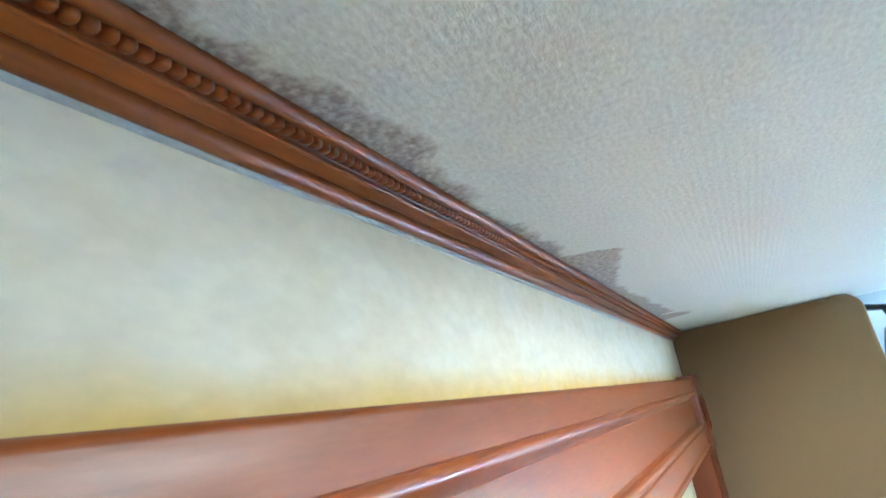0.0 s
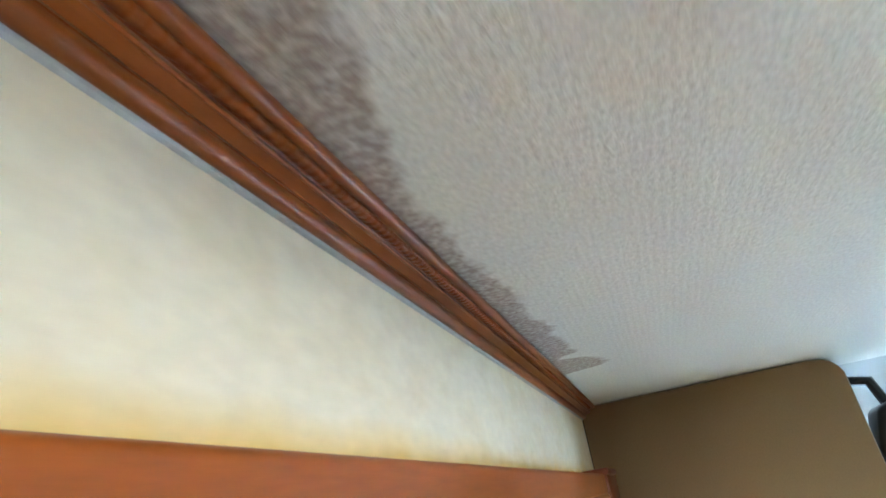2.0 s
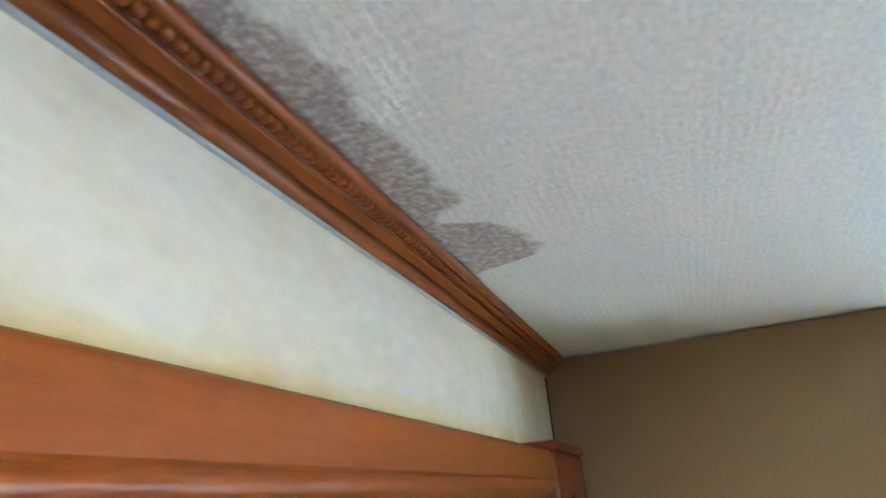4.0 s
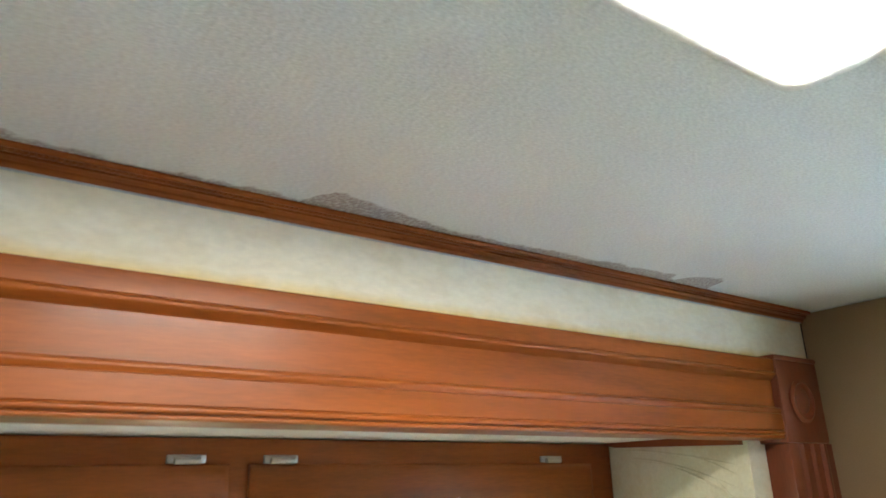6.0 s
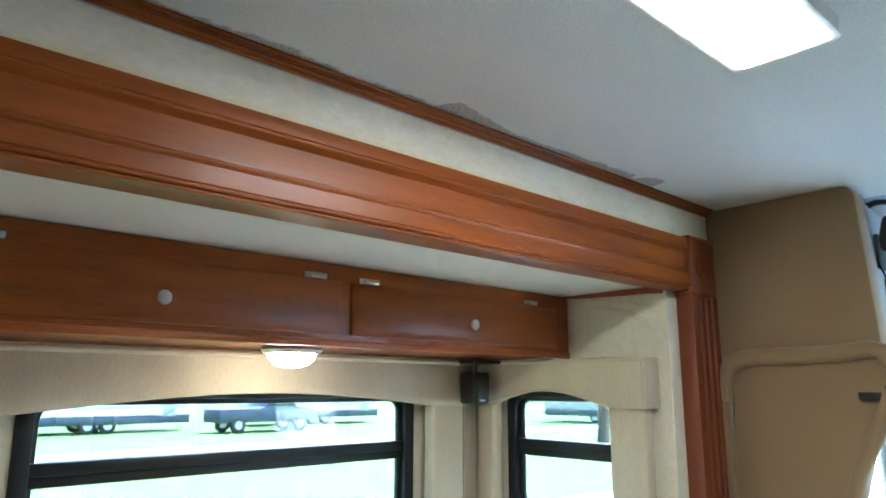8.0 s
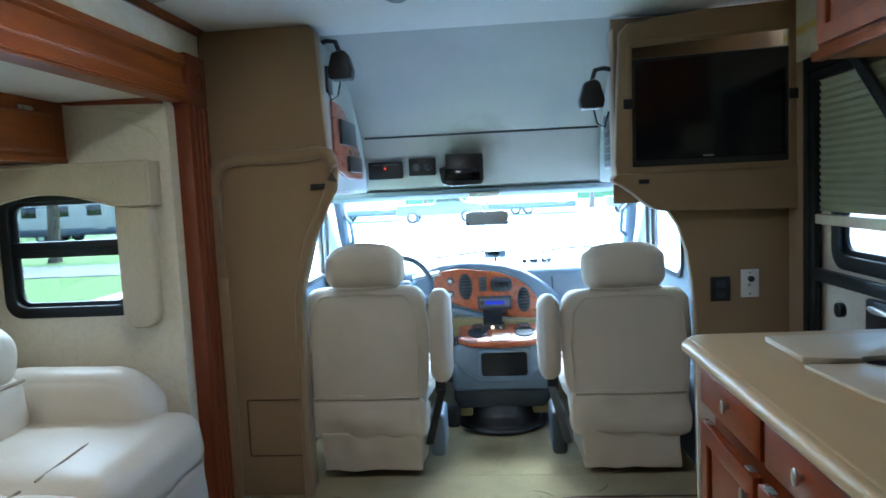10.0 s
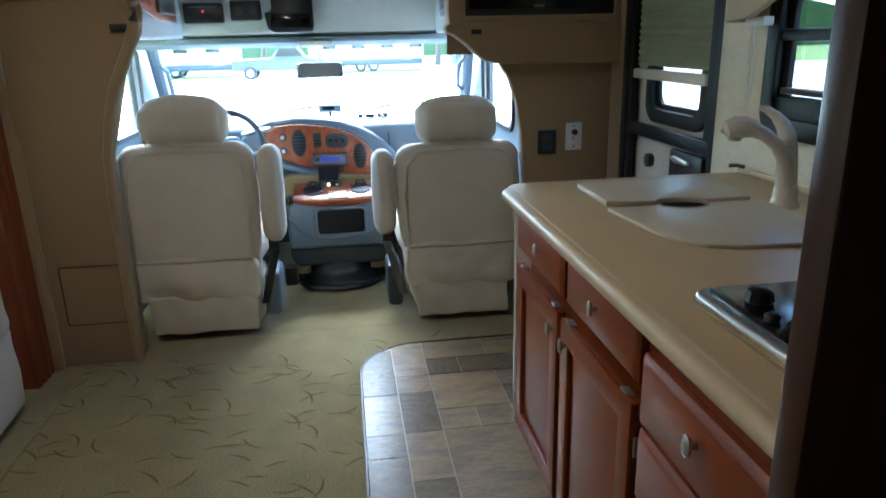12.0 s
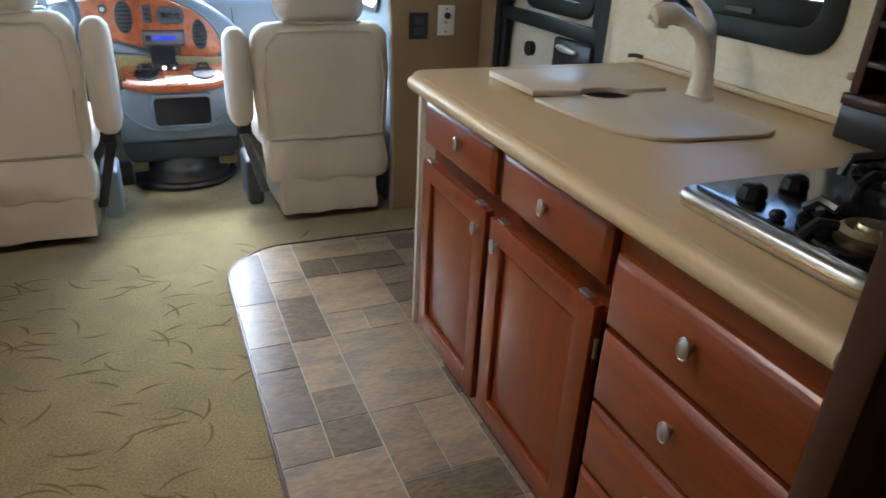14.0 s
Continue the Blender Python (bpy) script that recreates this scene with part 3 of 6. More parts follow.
# galley wall with its window, and the entry door beside it
KW = (2.135, 2.67, 1.048, 1.46)
wall_with_hole("wall_east", "x", XR, XR + 0.05, -0.9, 2.93, 0, CEIL, (*KW, 0.075), PAPER, "cream papered galley wall with a small water mark")
XD = 1.37
solid("wall_east_jamb", box(1.352, 1.42, 3.797, 4.01, 0, 1.81, 0.004), TAN, "tan wall edge beside the entry door", "wall", kind="structure")
solid("wall_east_header", box(XD - 0.02, XD + 0.05, 2.93, 4.0, 1.80, CEIL, 0), PAPER, "cream papered wall over the entry door", "wall", kind="structure")
solid("wall_east_return", box(XR, XD + 0.05, 2.90, 2.935, 0, CEIL, 0.004), PAPER, "papered wall edge beside the entry door", "wall", kind="structure")

# ---- trim of the slide-out ----
def arc(cx, cz, r, a0, a1, n=6):
    return [(cx + r * math.cos(radians(a0 + (a1 - a0) * i / n)), cz + r * math.sin(radians(a0 + (a1 - a0) * i / n))) for i in range(n + 1)]


def crown_molding():
    t = thing("trim_crown", (WL, 2.3, 2.02), "reddish cherry crown molding with a beaded row", "crown molding", kind="structure")
    w = WL
    dx, dz = 0.813, 0.582
    def at(u, h):
        return (w + 0.84 * (u * dx + h * dz), 2.0467 + 0.84 * (u * dz - h * dx))
    uh = [(0.0, 0.0), (0.0006, 0.0025)] + [(0.0065 - 0.0058 * math.cos(radians(k)), 0.002 + 0.0055 * math.sin(radians(k))) for k in range(15, 166, 15)] \
        + [(0.0132, 0.0012), (0.0140, 0.0012), (0.0150, 0.0038), (0.0230, 0.0050)] + [(0.0243 - 0.0013 * math.cos(radians(k)), 0.0050 + 0.0012 * math.sin(radians(k))) for k in range(30, 181, 30)] \
        + [(0.0266, 0.0010), (0.0272, 0.0008), (0.0345, 0.0008), (0.0350, 0.0012)] + [(0.0402 - 0.0050 * math.cos(radians(k)), 0.001 + 0.0052 * math.sin(radians(k))) for k in range(0, 181, 15)] + [(0.0455, 0.0)]
    prof = [(w, 2.0695)] + [at(u, h) for u, h in uh]
    prof[-1] = (prof[-1][0], 2.0695)
    part("molding", prism(prof, "y", -0.2, YF), WOOD, t, sharp=50)
    return t


crown = crown_molding()
solid("trim_caulk", tube([(WL + 0.0005, -0.2, 2.0447), (WL + 0.0005, 1.8, 2.0447), (WL + 0.0005, YF, 2.0447)], 0.0026, 8), mat("grey_caulk", (0.42, 0.45, 0.46), 0.6), "thin grey line of sealant under the crown molding", "trim", kind="structure")


def fascia():
    t = thing("slide_fascia", (WL, 2.3, 1.75), "cherry fascia over the slide-out with a recessed panel", "fascia", kind="structure")
    f = -1.143
    prof = [(-1.225, 1.9265), (f - 0.005, 1.9265)] + arc(f - 0.005, 1.9215, 0.005, 80, 0, 4) + [(f, 1.896), (f - 0.002, 1.8945)] \
        + arc(f - 0.003, 1.889, 0.005, 75, -50, 5) + [(f - 0.005, 1.882), (f - 0.012, 1.877), (f - 0.014, 1.875), (f - 0.014, 1.814), (f - 0.011, 1.812)] \
        + arc(f - 0.0055, 1.806, 0.0058, 120, -40, 6) + [(f - 0.003, 1.798), (f, 1.796), (f, 1.761), (f - 0.002, 1.7595)] \
        + arc(f - 0.002, 1.7545, 0.0045, 80, -80, 5) + [(f - 0.005, 1.7495)] + arc(f - 0.0065, 1.7455, 0.004, 80, -90, 5) + [(f - 0.02, 1.7405), (-1.225, 1.7405)]
    part("rail", prism(prof, "y", 0.85, 3.552), WOOD, t, sharp=40)
    return t


fascia()


def corner_post():
    t = thing("slide_corner_post", (-1.16, 3.65, 0.0), "fluted cherry corner post under a medallion block", "post", kind="structure")
    part("block", box(-1.225, -1.138, 3.553, 3.735, 1.732, 1.926, 0.006), WOOD_POST, t)
    part("filler", box(-1.225, -1.165, 3.736, 3.7765, 1.7325, 1.930, 0.002), WOOD_POST, t)
    part("cap_lip", box(-1.225, -1.134, 3.547, 3.731, 1.924, 1.936, 0.004), WOOD_POST, t)
    turn = Matrix.Rotation(radians(90), 4, "Y")
    part("medallion", lathe([(0.050, 0), (0.052, 0.004), (0.044, 0.008), (0.040, 0.004), (0.030, 0.003), (0.022, 0.008), (0.008, 0.011)], (-1.139, 3.639, 1.829), 28, turn), WOOD_POST, t)
    fl = [(-1.225, 3.570), (-1.149, 3.570)]
    y = 3.588
    for k in range(3):
        fl += [(-1.143, y), (-1.143, y + 0.008), (-1.150, y + 0.014), (-1.150, y + 0.026), (-1.143, y + 0.032), (-1.143, y + 0.040)]
        y += 0.045
    fl += [(-1.149, 3.733), (-1.16, 3.733), (-1.16, 3.779), (-1.225, 3.779)]
    part("fluted_shaft", prism(fl, "z", 0.0, 1.732), WOOD_POST, t, sharp=25)
    return t


corner_post()
# added strip: keeps outside light from leaking in and stands for the dark gap
solid("slide_seal", box(-1.235, -1.1785, 3.777, YF + 0.004, 0.0, CEIL - 0.002, 0.0), RUBBER_BLACK, "black strip added beside the corner post for the dark gap", "seal", kind="structure")


def knob(parent, x, y, z, s=1.0, name="knob"):
    """A flat oval knob on a short stem, facing -x."""
    turn = Matrix.Rotation(radians(-90), 4, "Y")
    bm = lathe([(0.006 * s, 0), (0.006 * s, 0.008 * s), (0.0135 * s, 0.010 * s), (0.0165 * s, 0.013 * s), (0.0165 * s, 0.0155 * s), (0.0145 * s, 0.0165 * s), (0.0135 * s, 0.0155 * s), (0.012 * s, 0.0165 * s), (0.004 * s, 0.0175 * s)], (x, y, z), 22, turn)
    for v in bm.verts:
        v.co.y = y + (v.co.y - y) * 0.66
    part(name, bm, CHROME, parent, "oval brushed nickel knob")


def raised_panel(y0, y1, z0, z1, x, d, rail=0.045, out=-1):
    """A cabinet door of thickness d whose face stands at x: rails, a groove and a raised middle."""
    s = -out
    bm = box(x + 0.0135 * s, x + d * s, y0, y1, z0, z1, 0.0)
    fr = ring([(y0, z0), (y1, z0), (y1, z1), (y0, z1)], [(y0 + rail, z0 + rail), (y1 - rail, z0 + rail), (y1 - rail, z1 - rail), (y0 + rail, z1 - rail)], "x", x, x + 0.014 * s, 0.003)
    i = rail + 0.007
    j = i + 0.034
    mid = bmesh.new()
    a = [mid.verts.new((x + 0.0132 * s, u, v)) for u, v in ((y0 + i, z0 + i), (y1 - i, z0 + i), (y1 - i, z1 - i), (y0 + i, z1 - i))]
    b = [mid.verts.new((x + 0.004 * s, u, v)) for u, v in ((y0 + j, z0 + j), (y1 - j, z0 + j), (y1 - j, z1 - j), (y0 + j, z1 - j))]
    mid.faces.new(b)
    for k in range(4):
        mid.faces.new((a[k], a[(k + 1) % 4], b[(k + 1) % 4], b[k]))
    bmesh.ops.recalc_face_normals(mid, faces=mid.faces)
    if s > 0:
        for f in mid.faces:
            if f.normal.x > 0.01:
                f.normal_flip()
    return merge(bm, fr, mid)


def slab_front(y0, y1, z0, z1, x, d, edge=0.014):
    """A drawer front with a sloped border round a flat face, facing -x."""
    bm = bmesh.new()
    loops = []
    for xx, i in ((x + d, 0.0), (x + 0.010, 0.0), (x + 0.006, 0.004), (x, edge)):
        loops.append([bm.verts.new((xx, u, v)) for u, v in ((y0 + i, z0 + i), (y1 - i, z0 + i), (y1 - i, z1 - i), (y0 + i, z1 - i))])
    for p, q in zip(loops, loops[1:]):
        for k in range(4):
            bm.faces.new((p[k], p[(k + 1) % 4], q[(k + 1) % 4], q[k]))
    bm.faces.new(loops[-1])
    bm.faces.new(loops[0][::-1])
    bmesh.ops.recalc_face_normals(bm, faces=bm.faces)
    return bm


def facing_out(bm, x):
    """Turn a front that faces -x to face +x with its face at x."""
    for v in bm.verts:
        v.co.x = x - v.co.x
    bmesh.ops.reverse_faces(bm, faces=bm.faces)
    return bm


# ---- slide-out: overhead cabinet, lamp, speaker, windows, valances, sofa ----
CX = -1.635


def overhead_cabinet():
    t = thing("overhead_cabinet", (-1.87, 2.2, 1.515), "cherry overhead cabinet with two lift-up doors over the sofa", "cabinet")
    part("body", box(CX, SX + 0.002, 0.9, SY - 0.003, 1.522, 1.7545, 0.003), WOOD, t)
    part("bottom_lip", box(CX - 0.03, CX + 0.006, 0.9, SY - 0.003, 1.516, 1.536, 0.004), WOOD, t)
    for y0, y1, ky, hys in ((1.38, 2.422, 1.912, (1.55, 2.340)), (2.462, 3.41, 2.945, (2.528, 3.27))):
        d = part("door", facing_out(slab_front(y0, y1, 1.552, 1.704, 0.0, 0.019, 0.020), CX + 0.019), WOOD, t)
        turn = Matrix.Rotation(radians(90), 4, "Y")
        part("knob", lathe([(0.006, 0), (0.006, 0.008), (0.015, 0.012), (0.018, 0.017), (0.0165, 0.021), (0.011, 0.024), (0.004, 0.026)], (CX + 0.018, ky, 1.610), 20, turn), CHROME, d, "round nickel knob")
        for hy in hys:
            part("hinge", merge(box(CX - 0.001, CX + 0.006, hy - 0.036, hy + 0.036, 1.706, 1.722, 0.002), cyl((CX + 0.012, hy - 0.024, 1.7105), (CX + 0.012, hy + 0.024, 1.7105), 0.0065, seg=12)), CHROME, d, "nickel hinge")
    return t


overhead_cabinet()

dl = thing("dome_lamp", (-1.745, 2.340, 1.520), "lit round dome lamp with a nickel rim under the cabinet", "lamp")
part("rim", lathe([(0.085, 0.0), (0.088, -0.012), (0.080, -0.022), (0.06, -0.022), (0.06, -0.002)], (-1.745, 2.340, 1.520), 28), CHROME, dl)
part("shade", lathe([(0.070, -0.022), (0.066, -0.036), (0.050, -0.052), (0.025, -0.060), (0.004, -0.062)], (-1.745, 2.340, 1.520), 28), DOME_LIT, dl)

sp = thing("corner_speaker", (-1.98, 3.28, 1.40), "small black satellite speaker under the cabinet", "speaker")
part("bracket", merge(box(-2.02, -1.90, 3.24, 3.40, 1.498, 1.512, 0.003), cyl((-1.95, 3.29, 1.50), (-1.95, 3.29, 1.46), 0.012)), BLACK, sp)
part("body", box(-1.99, -1.905, 3.245, 3.335, 1.34, 1.465, 0.012), BLACK, sp)
part("badge", box(-1.9075, -1.9045, 3.275, 3.305, 1.352, 1.358, 0), WHITE, sp)


def window_unit(name, axis, a, u0, u1, z0, z1, bar, label, depth=0.03, thick=0.032, s=1):
    """A black-framed sliding window in a wall face at a; s: which way is inside."""
    t = thing(name, {"x": (a, (u0 + u1) / 2, z0), "y": ((u0 + u1) / 2, a, z0)}[axis], label, "window", kind="structure")
    part("window_frame", ring(rounded(u0 - 0.012, u1 + 0.012, z0 - 0.012, z1 + 0.012, 0.072, 6), rounded(u0 + thick, u1 - thick, z0 + thick, z1 - thick, 0.05, 6), axis, a - 0.01 * s, a + depth * s * 0.5, 0.003), BLACK_FRAME, t)
    b = ring(rounded(u0 + 0.006, u1 - 0.006, z0 + 0.006, z1 - 0.006, 0.06, 6), rounded(u0 + thick * 1.5, u1 - thick * 1.5, z0 + thick * 1.5, z1 - thick * 1.5, 0.04, 6), axis, a - 0.03 * s, a - 0.012 * s, 0.003)
    part("inner_seal", b, BLACK_FRAME, t)
    part("pane", prism(rounded(u0 + 0.01, u1 - 0.01, z0 + 0.01, z1 - 0.01, 0.05, 6), axis, a - 0.026 * s, a - 0.022 * s), TINTED, t)
    lo, hi = (a - 0.032 * s, a + 0.004 * s)
    if bar:
        g = (u0 + thick, u1 - thick, bar - 0.018, bar + 0.018)
        part("sash_bar", box(lo, hi, g[0], g[1], g[2], g[3], 0.004) if axis == "x" else box(g[0], g[1], lo, hi, g[2], g[3], 0.004), BLACK_FRAME, t)
        part("sash_bar", box(lo, hi - 0.012 * s, g[0], g[1], g[2] - 0.03, g[3] - 0.034, 0.002) if axis == "x" else box(g[0], g[1], lo, hi - 0.012 * s, g[2] - 0.03, g[3] - 0.034, 0.002), BLACK_FRAME, t)
    return t


w1 = window_unit("window_1", "x", SX, *W1, 1.187, "black-framed tinted slide-out window behind the sofa", s=1)
part("crank_latch", box(SX, SX + 0.03, 2.60, 2.68, 0.925, 0.94, 0.004), BLACK_FRAME, w1)
window_unit("window_2", "y", SY, *W2, 1.187, "black-framed tinted end window of the slide-out", s=-1)


def valance_end():
    t = thing("window_valance", (-1.65, 3.45, 1.34), "oatmeal cloth box valance with an arched edge and side panels", "valance", "valances")
    x0, x1 = -2.06, -1.262
    arch_ = [(x0, 1.508), (x0, 1.335), (-1.965, 1.335)] + [(-1.965 + (0.57) * i / 12, 1.335 + 0.058 * math.sin(math.pi * i / 12)) for i in range(1, 12)] + [(-1.395, 1.335), (x1, 1.335), (x1, 1.508)]
    part("front_board", prism(arch_, "y", 3.395, 3.42, 0.004), FABRIC, t)
    part("return_board", box(x1 - 0.012, x1 + 0.010, 3.40, 3.495, 1.335, 1.508, 0.004), FABRIC, t)
    part("top_roll", tube([(x0, 3.40, 1.502), (x1 + 0.012, 3.40, 1.502)], 0.009, 8), FABRIC, t)
    part("bottom_cord", tube([(p[0], 3.394, p[1] + 0.003) for p in arch_[2:-2]], 0.005, 6), FABRIC, t)
    leg = [(-1.41, 1.36), (-1.41, 0.90), (-1.395, 0.868), (-1.36, 0.852), (-1.31, 0.852), (-1.28, 0.87), (-1.268, 0.90), (-1.266, 1.36)]
    part("side_panel", prism(leg, "y", 3.41, 3.47, 0.012, 3), FABRIC, t)
    part("side_panel", prism([(x0, 1.36), (x0, 0.90), (x0 + 0.09, 0.90), (x0 + 0.10, 1.36)], "y", 3.41, 3.47, 0.012, 3), FABRIC, t)
    return t


valance_end()
vb = thing("window_valance", (-2.05, 2.4, 1.34), "long oatmeal cloth valance over the sofa window", "valance", "valances")
ar = [(1.60, 1.508), (1.60, 1.335)] + [(1.72 + 1.40 * i / 14, 1.335 + 0.05 * math.sin(math.pi * i / 14)) for i in range(0, 15)] + [(3.30, 1.335), (3.30, 1.508)]
part("front_board", prism(ar, "x", -2.02, -1.995, 0.004), FABRIC, vb)
part("top_roll", tube([(-1.99, 1.60, 1.502), (-1.99, 3.30, 1.502)], 0.009, 8), FABRIC, vb)
part("side_panel", prism([(3.12, 1.36), (3.12, 0.88), (3.28, 0.88), (3.28, 1.36)], "x", -2.06, -2.0, 0.012, 3), FABRIC, vb)
cu = thing("corner_drape", (-2.03, 3.40, 0.85), "folded oatmeal drape in the slide-out corner", "curtain")
pts = [(-2.09 + 0.018 * math.sin(i * 1.9), 3.29 + i * 0.008) for i in range(26)]
part("cloth", prism([(p[0] + 0.014, p[1]) for p in pts] + [(p[0], p[1]) for p in reversed(pts)], "z", 0.62, 1.40), FABRIC, cu)
part("tie_hook", ball((-1.985, 3.470, 0.885), 0.012, 0.012, 0.012, 10), BLACK, cu)


def sofa():
    t = thing("sofa", (-1.6, 2.3, 0.0), "ivory leather sofa with padded backs and a rounded arm", "sofa")
    part("base", cushion(-2.05, -1.16, 1.3, 3.40, 0.02, 0.34, 0.03, cuts=6), LEATHER, t)
    for y0, y1, sd in ((2.69, 3.235, 1.0), (2.10, 2.685, 5.0), (1.50, 2.095, 9.0)):
        part("seat_cushion", cushion(-1.86, -1.10, y0, y1 + (0.17 if y1 > 3.2 else 0), 0.30, 0.53, 0.075, 0.02, 0.012, 14, sd), LEATHER, t)
        part("lower_back_pad", cushion(-1.98, -1.685, y0 + 0.003, y1 - 0.003, 0.46, 0.735, 0.06, 0.02, 0.012, 12, sd + 2), LEATHER, t)
        b = cushion(-2.06, -1.690, y0 - 0.005, y1 + 0.005, 0.68, 0.965, 0.11, 0.02, 0.010, 14, sd + 3)
        for v in b.verts:
            u = (v.co.y - (y0 + y1) / 2) / ((y1 - y0) / 2)
            v.co.z -= 0.050 * max(0.0, (v.co.z - 0.66) / 0.3) * u * u
        part("upper_back_pad", b, LEATHER, t)
        part("seam", tube([(-1.33, y0 + 0.03, 0.532), (-1.33, (y0 + y1) / 2, 0.545), (-1.33, y1 - 0.03, 0.532)], 0.004, 6), SEAM, t)
        part("seam", tube([(-1.695, y0 + 0.03, 0.712), (-1.685, (y0 + y1) / 2, 0.718), (-1.695, y1 - 0.03, 0.712)], 0.007, 6), SEAM, t)
        part("seam", tube([(-1.680, (y0 + y1) / 2, 0.70), (-1.664, (y0 + y1) / 2, 0.62), (-1.676, (y0 + y1) / 2, 0.53)], 0.003, 6), SEAM, t)
    a = cushion(-2.02, -1.24, 3.225, 3.44, 0.30, 0.715, 0.10, 0.01, 0.008, 14, 3.3)
    for v in a.verts:
        if v.co.x > -1.45:
            v.co.z -= 0.9 * max(0, v.co.z - 0.5) * ((v.co.x + 1.45) / 0.21) ** 2 * 0.5
    part("arm", a, LEATHER, t)
    part("front_skirt", cushion(-1.17, -1.10, 1.5, 3.385, 0.03, 0.36, 0.03, 0.0, 0.006, 10), LEATHER, t)
    return t


sofa()

# ---- room: ceiling light, smoke alarm ----
cl = thing("ceiling_light", (-0.443, 2.35, CEIL), "lit rectangular ceiling light with a white ribbed lens", "ceiling light")
part("rim", ring(rounded(-0.546, -0.338, 2.065, 2.642, 0.032, 6), rounded(-0.530, -0.354, 2.085, 2.622, 0.024, 6), "z", 2.034, 2.0695, 0.003), WHITE, cl)
part("lens", prism(rounded(-0.531, -0.353, 2.084, 2.623, 0.024, 6), "z", 2.030, 2.062, 0.010, 3), PANEL_LIT, cl)

sm = thing("smoke_alarm", (-0.255, 3.39, CEIL), "round white smoke alarm with a dark grille on the ceiling", "smoke alarm")
part("body", lathe([(0.062, 0), (0.064, -0.010), (0.055, -0.024), (0.03, -0.028), (0.004, -0.028)], (-0.255, 3.39, CEIL - 0.001), 28), IVORY, sm)
part("grille", lathe([(0.034, 0.0), (0.034, -0.012), (0.026, -0.016), (0.003, -0.016)], (-0.255, 3.39, CEIL - 0.022), 20), BLACK, sm)
part("tab", box(-0.195, -0.165, 3.38, 3.40, CEIL - 0.014, CEIL - 0.004, 0.003), IVORY, sm)

# ---- cab ceiling gear ----
st = thing("stereo_console", (-0.66, 4.3, 1.40), "burl wood panel with two radios on the cab side cabinet", "console")
part("side_cabinet", prism([(3.88, 1.34), (3.88, 2.03), (4.2, 2.0), (4.5, 1.86), (4.72, 1.66), (4.82, 1.46), (4.82, 1.34)], "x", -0.95, -0.668, 0.02, 3), CAP, st)
part("wood_panel", prism([(3.99, 1.46), (3.99, 1.775), (4.20, 1.765), (4.52, 1.62), (4.64, 1.50), (4.64, 1.42), (4.25, 1.42)], "x", -0.669, -0.656, 0.004), BURL, st)
part("upper_radio", box(-0.658, -0.640, 4.10, 4.42, 1.58, 1.70, 0.005), BLACK, st)
part("lower_radio", box(-0.658, -0.640, 4.25, 4.56, 1.45, 1.53, 0.005), BLACK, st)
part("switch_plate", box(-0.668, -0.655, 3.93, 4.02, 1.80, 1.92, 0.004), DARK_TRIM, st)
ps = thing("passenger_side_cabinet", (0.66, 4.3, 1.34), "pale grey cab side cabinet with a slotted vent", "cabinet")
part("body", prism([(4.02, 1.34), (4.02, 2.03), (4.2, 2.0), (4.5, 1.86), (4.72, 1.66), (4.82, 1.46), (4.82, 1.34)], "x", 0.668, 0.95, 0.02, 3), CAP, ps)
v = part("vent", box(0.648, 0.67, 4.22, 4.50, 1.41, 1.68, 0.012), DARK_TRIM, ps, "dark slotted vent")
for k in range(6):
    part("slat", box(0.642, 0.650, 4.24, 4.48, 1.44 + k * 0.038, 1.448 + k * 0.038, 0.002), GREY_TRIM, v)


def cab_speaker(x, y, z, s):
    t = thing("cab_speaker", (x, y, z), "small black speaker on a swivel bracket", "speaker", "cab speakers")
    part("body", prism([(x - 0.048, z - 0.07), (x + 0.048, z - 0.07), (x + 0.055, z - 0.03), (x + 0.035, z + 0.045), (x + 0.01, z + 0.06), (x - 0.035, z + 0.045), (x - 0.055, z - 0.03)], "y", y - 0.045, y + 0.045, 0.012, 3), BLACK, t)
    part("bracket", tube([(x, y, z + 0.04), (x + 0.02 * s, y, z + 0.10), (x + 0.06 * s, y + 0.02, z + 0.11), (x + 0.13 * s, y + 0.03, z + 0.095)], 0.011, 8), BLACK, t)
    part("cable", tube([(x + 0.01 * s, y + 0.03, z - 0.05), (x + 0.03 * s, y + 0.04, z - 0.13), (x + 0.06 * s, y + 0.03, z - 0.15), (x + 0.08 * s, y + 0.03, z - 0.08)], 0.004, 6), BLACK, t)
    return t


cab_speaker(-0.585, 3.90, 1.915, -1)
cab_speaker(0.515, 3.97, 1.735, 1)

cp = thing("control_panel", (-0.56, 4.83, 1.42), "black leveling control panel with a red light", "control panel")
part("face", box(-0.655, -0.455, 4.795, 4.85, 1.415, 1.515, 0.008), BLACK, cp)
part("indicator", ball((-0.555, 4.793, 1.475), 0.006, 0.004, 0.006, 8), RED_LED, cp)
part("label_bar", box(-0.63, -0.48, 4.7935, 4.796, 1.495, 1.500, 0), GREY_TRIM, cp)
cq = thing("gauge_panel", (-0.34, 4.83, 1.42), "small black twin gauge panel", "control panel")
part("face", box(-0.418, -0.262, 4.795, 4.85, 1.425, 1.525, 0.008), BLACK, cq)
for gx in (-0.375, -0.305):
    part("gauge", lathe([(0.024, 0), (0.024, 0.006), (0.019, 0.007), (0.017, 0.004), (0.003, 0.004)], (gx, 4.797, 1.475), 16, Matrix.Rotation(radians(90), 4, "X")), DARK_TRIM, cq)
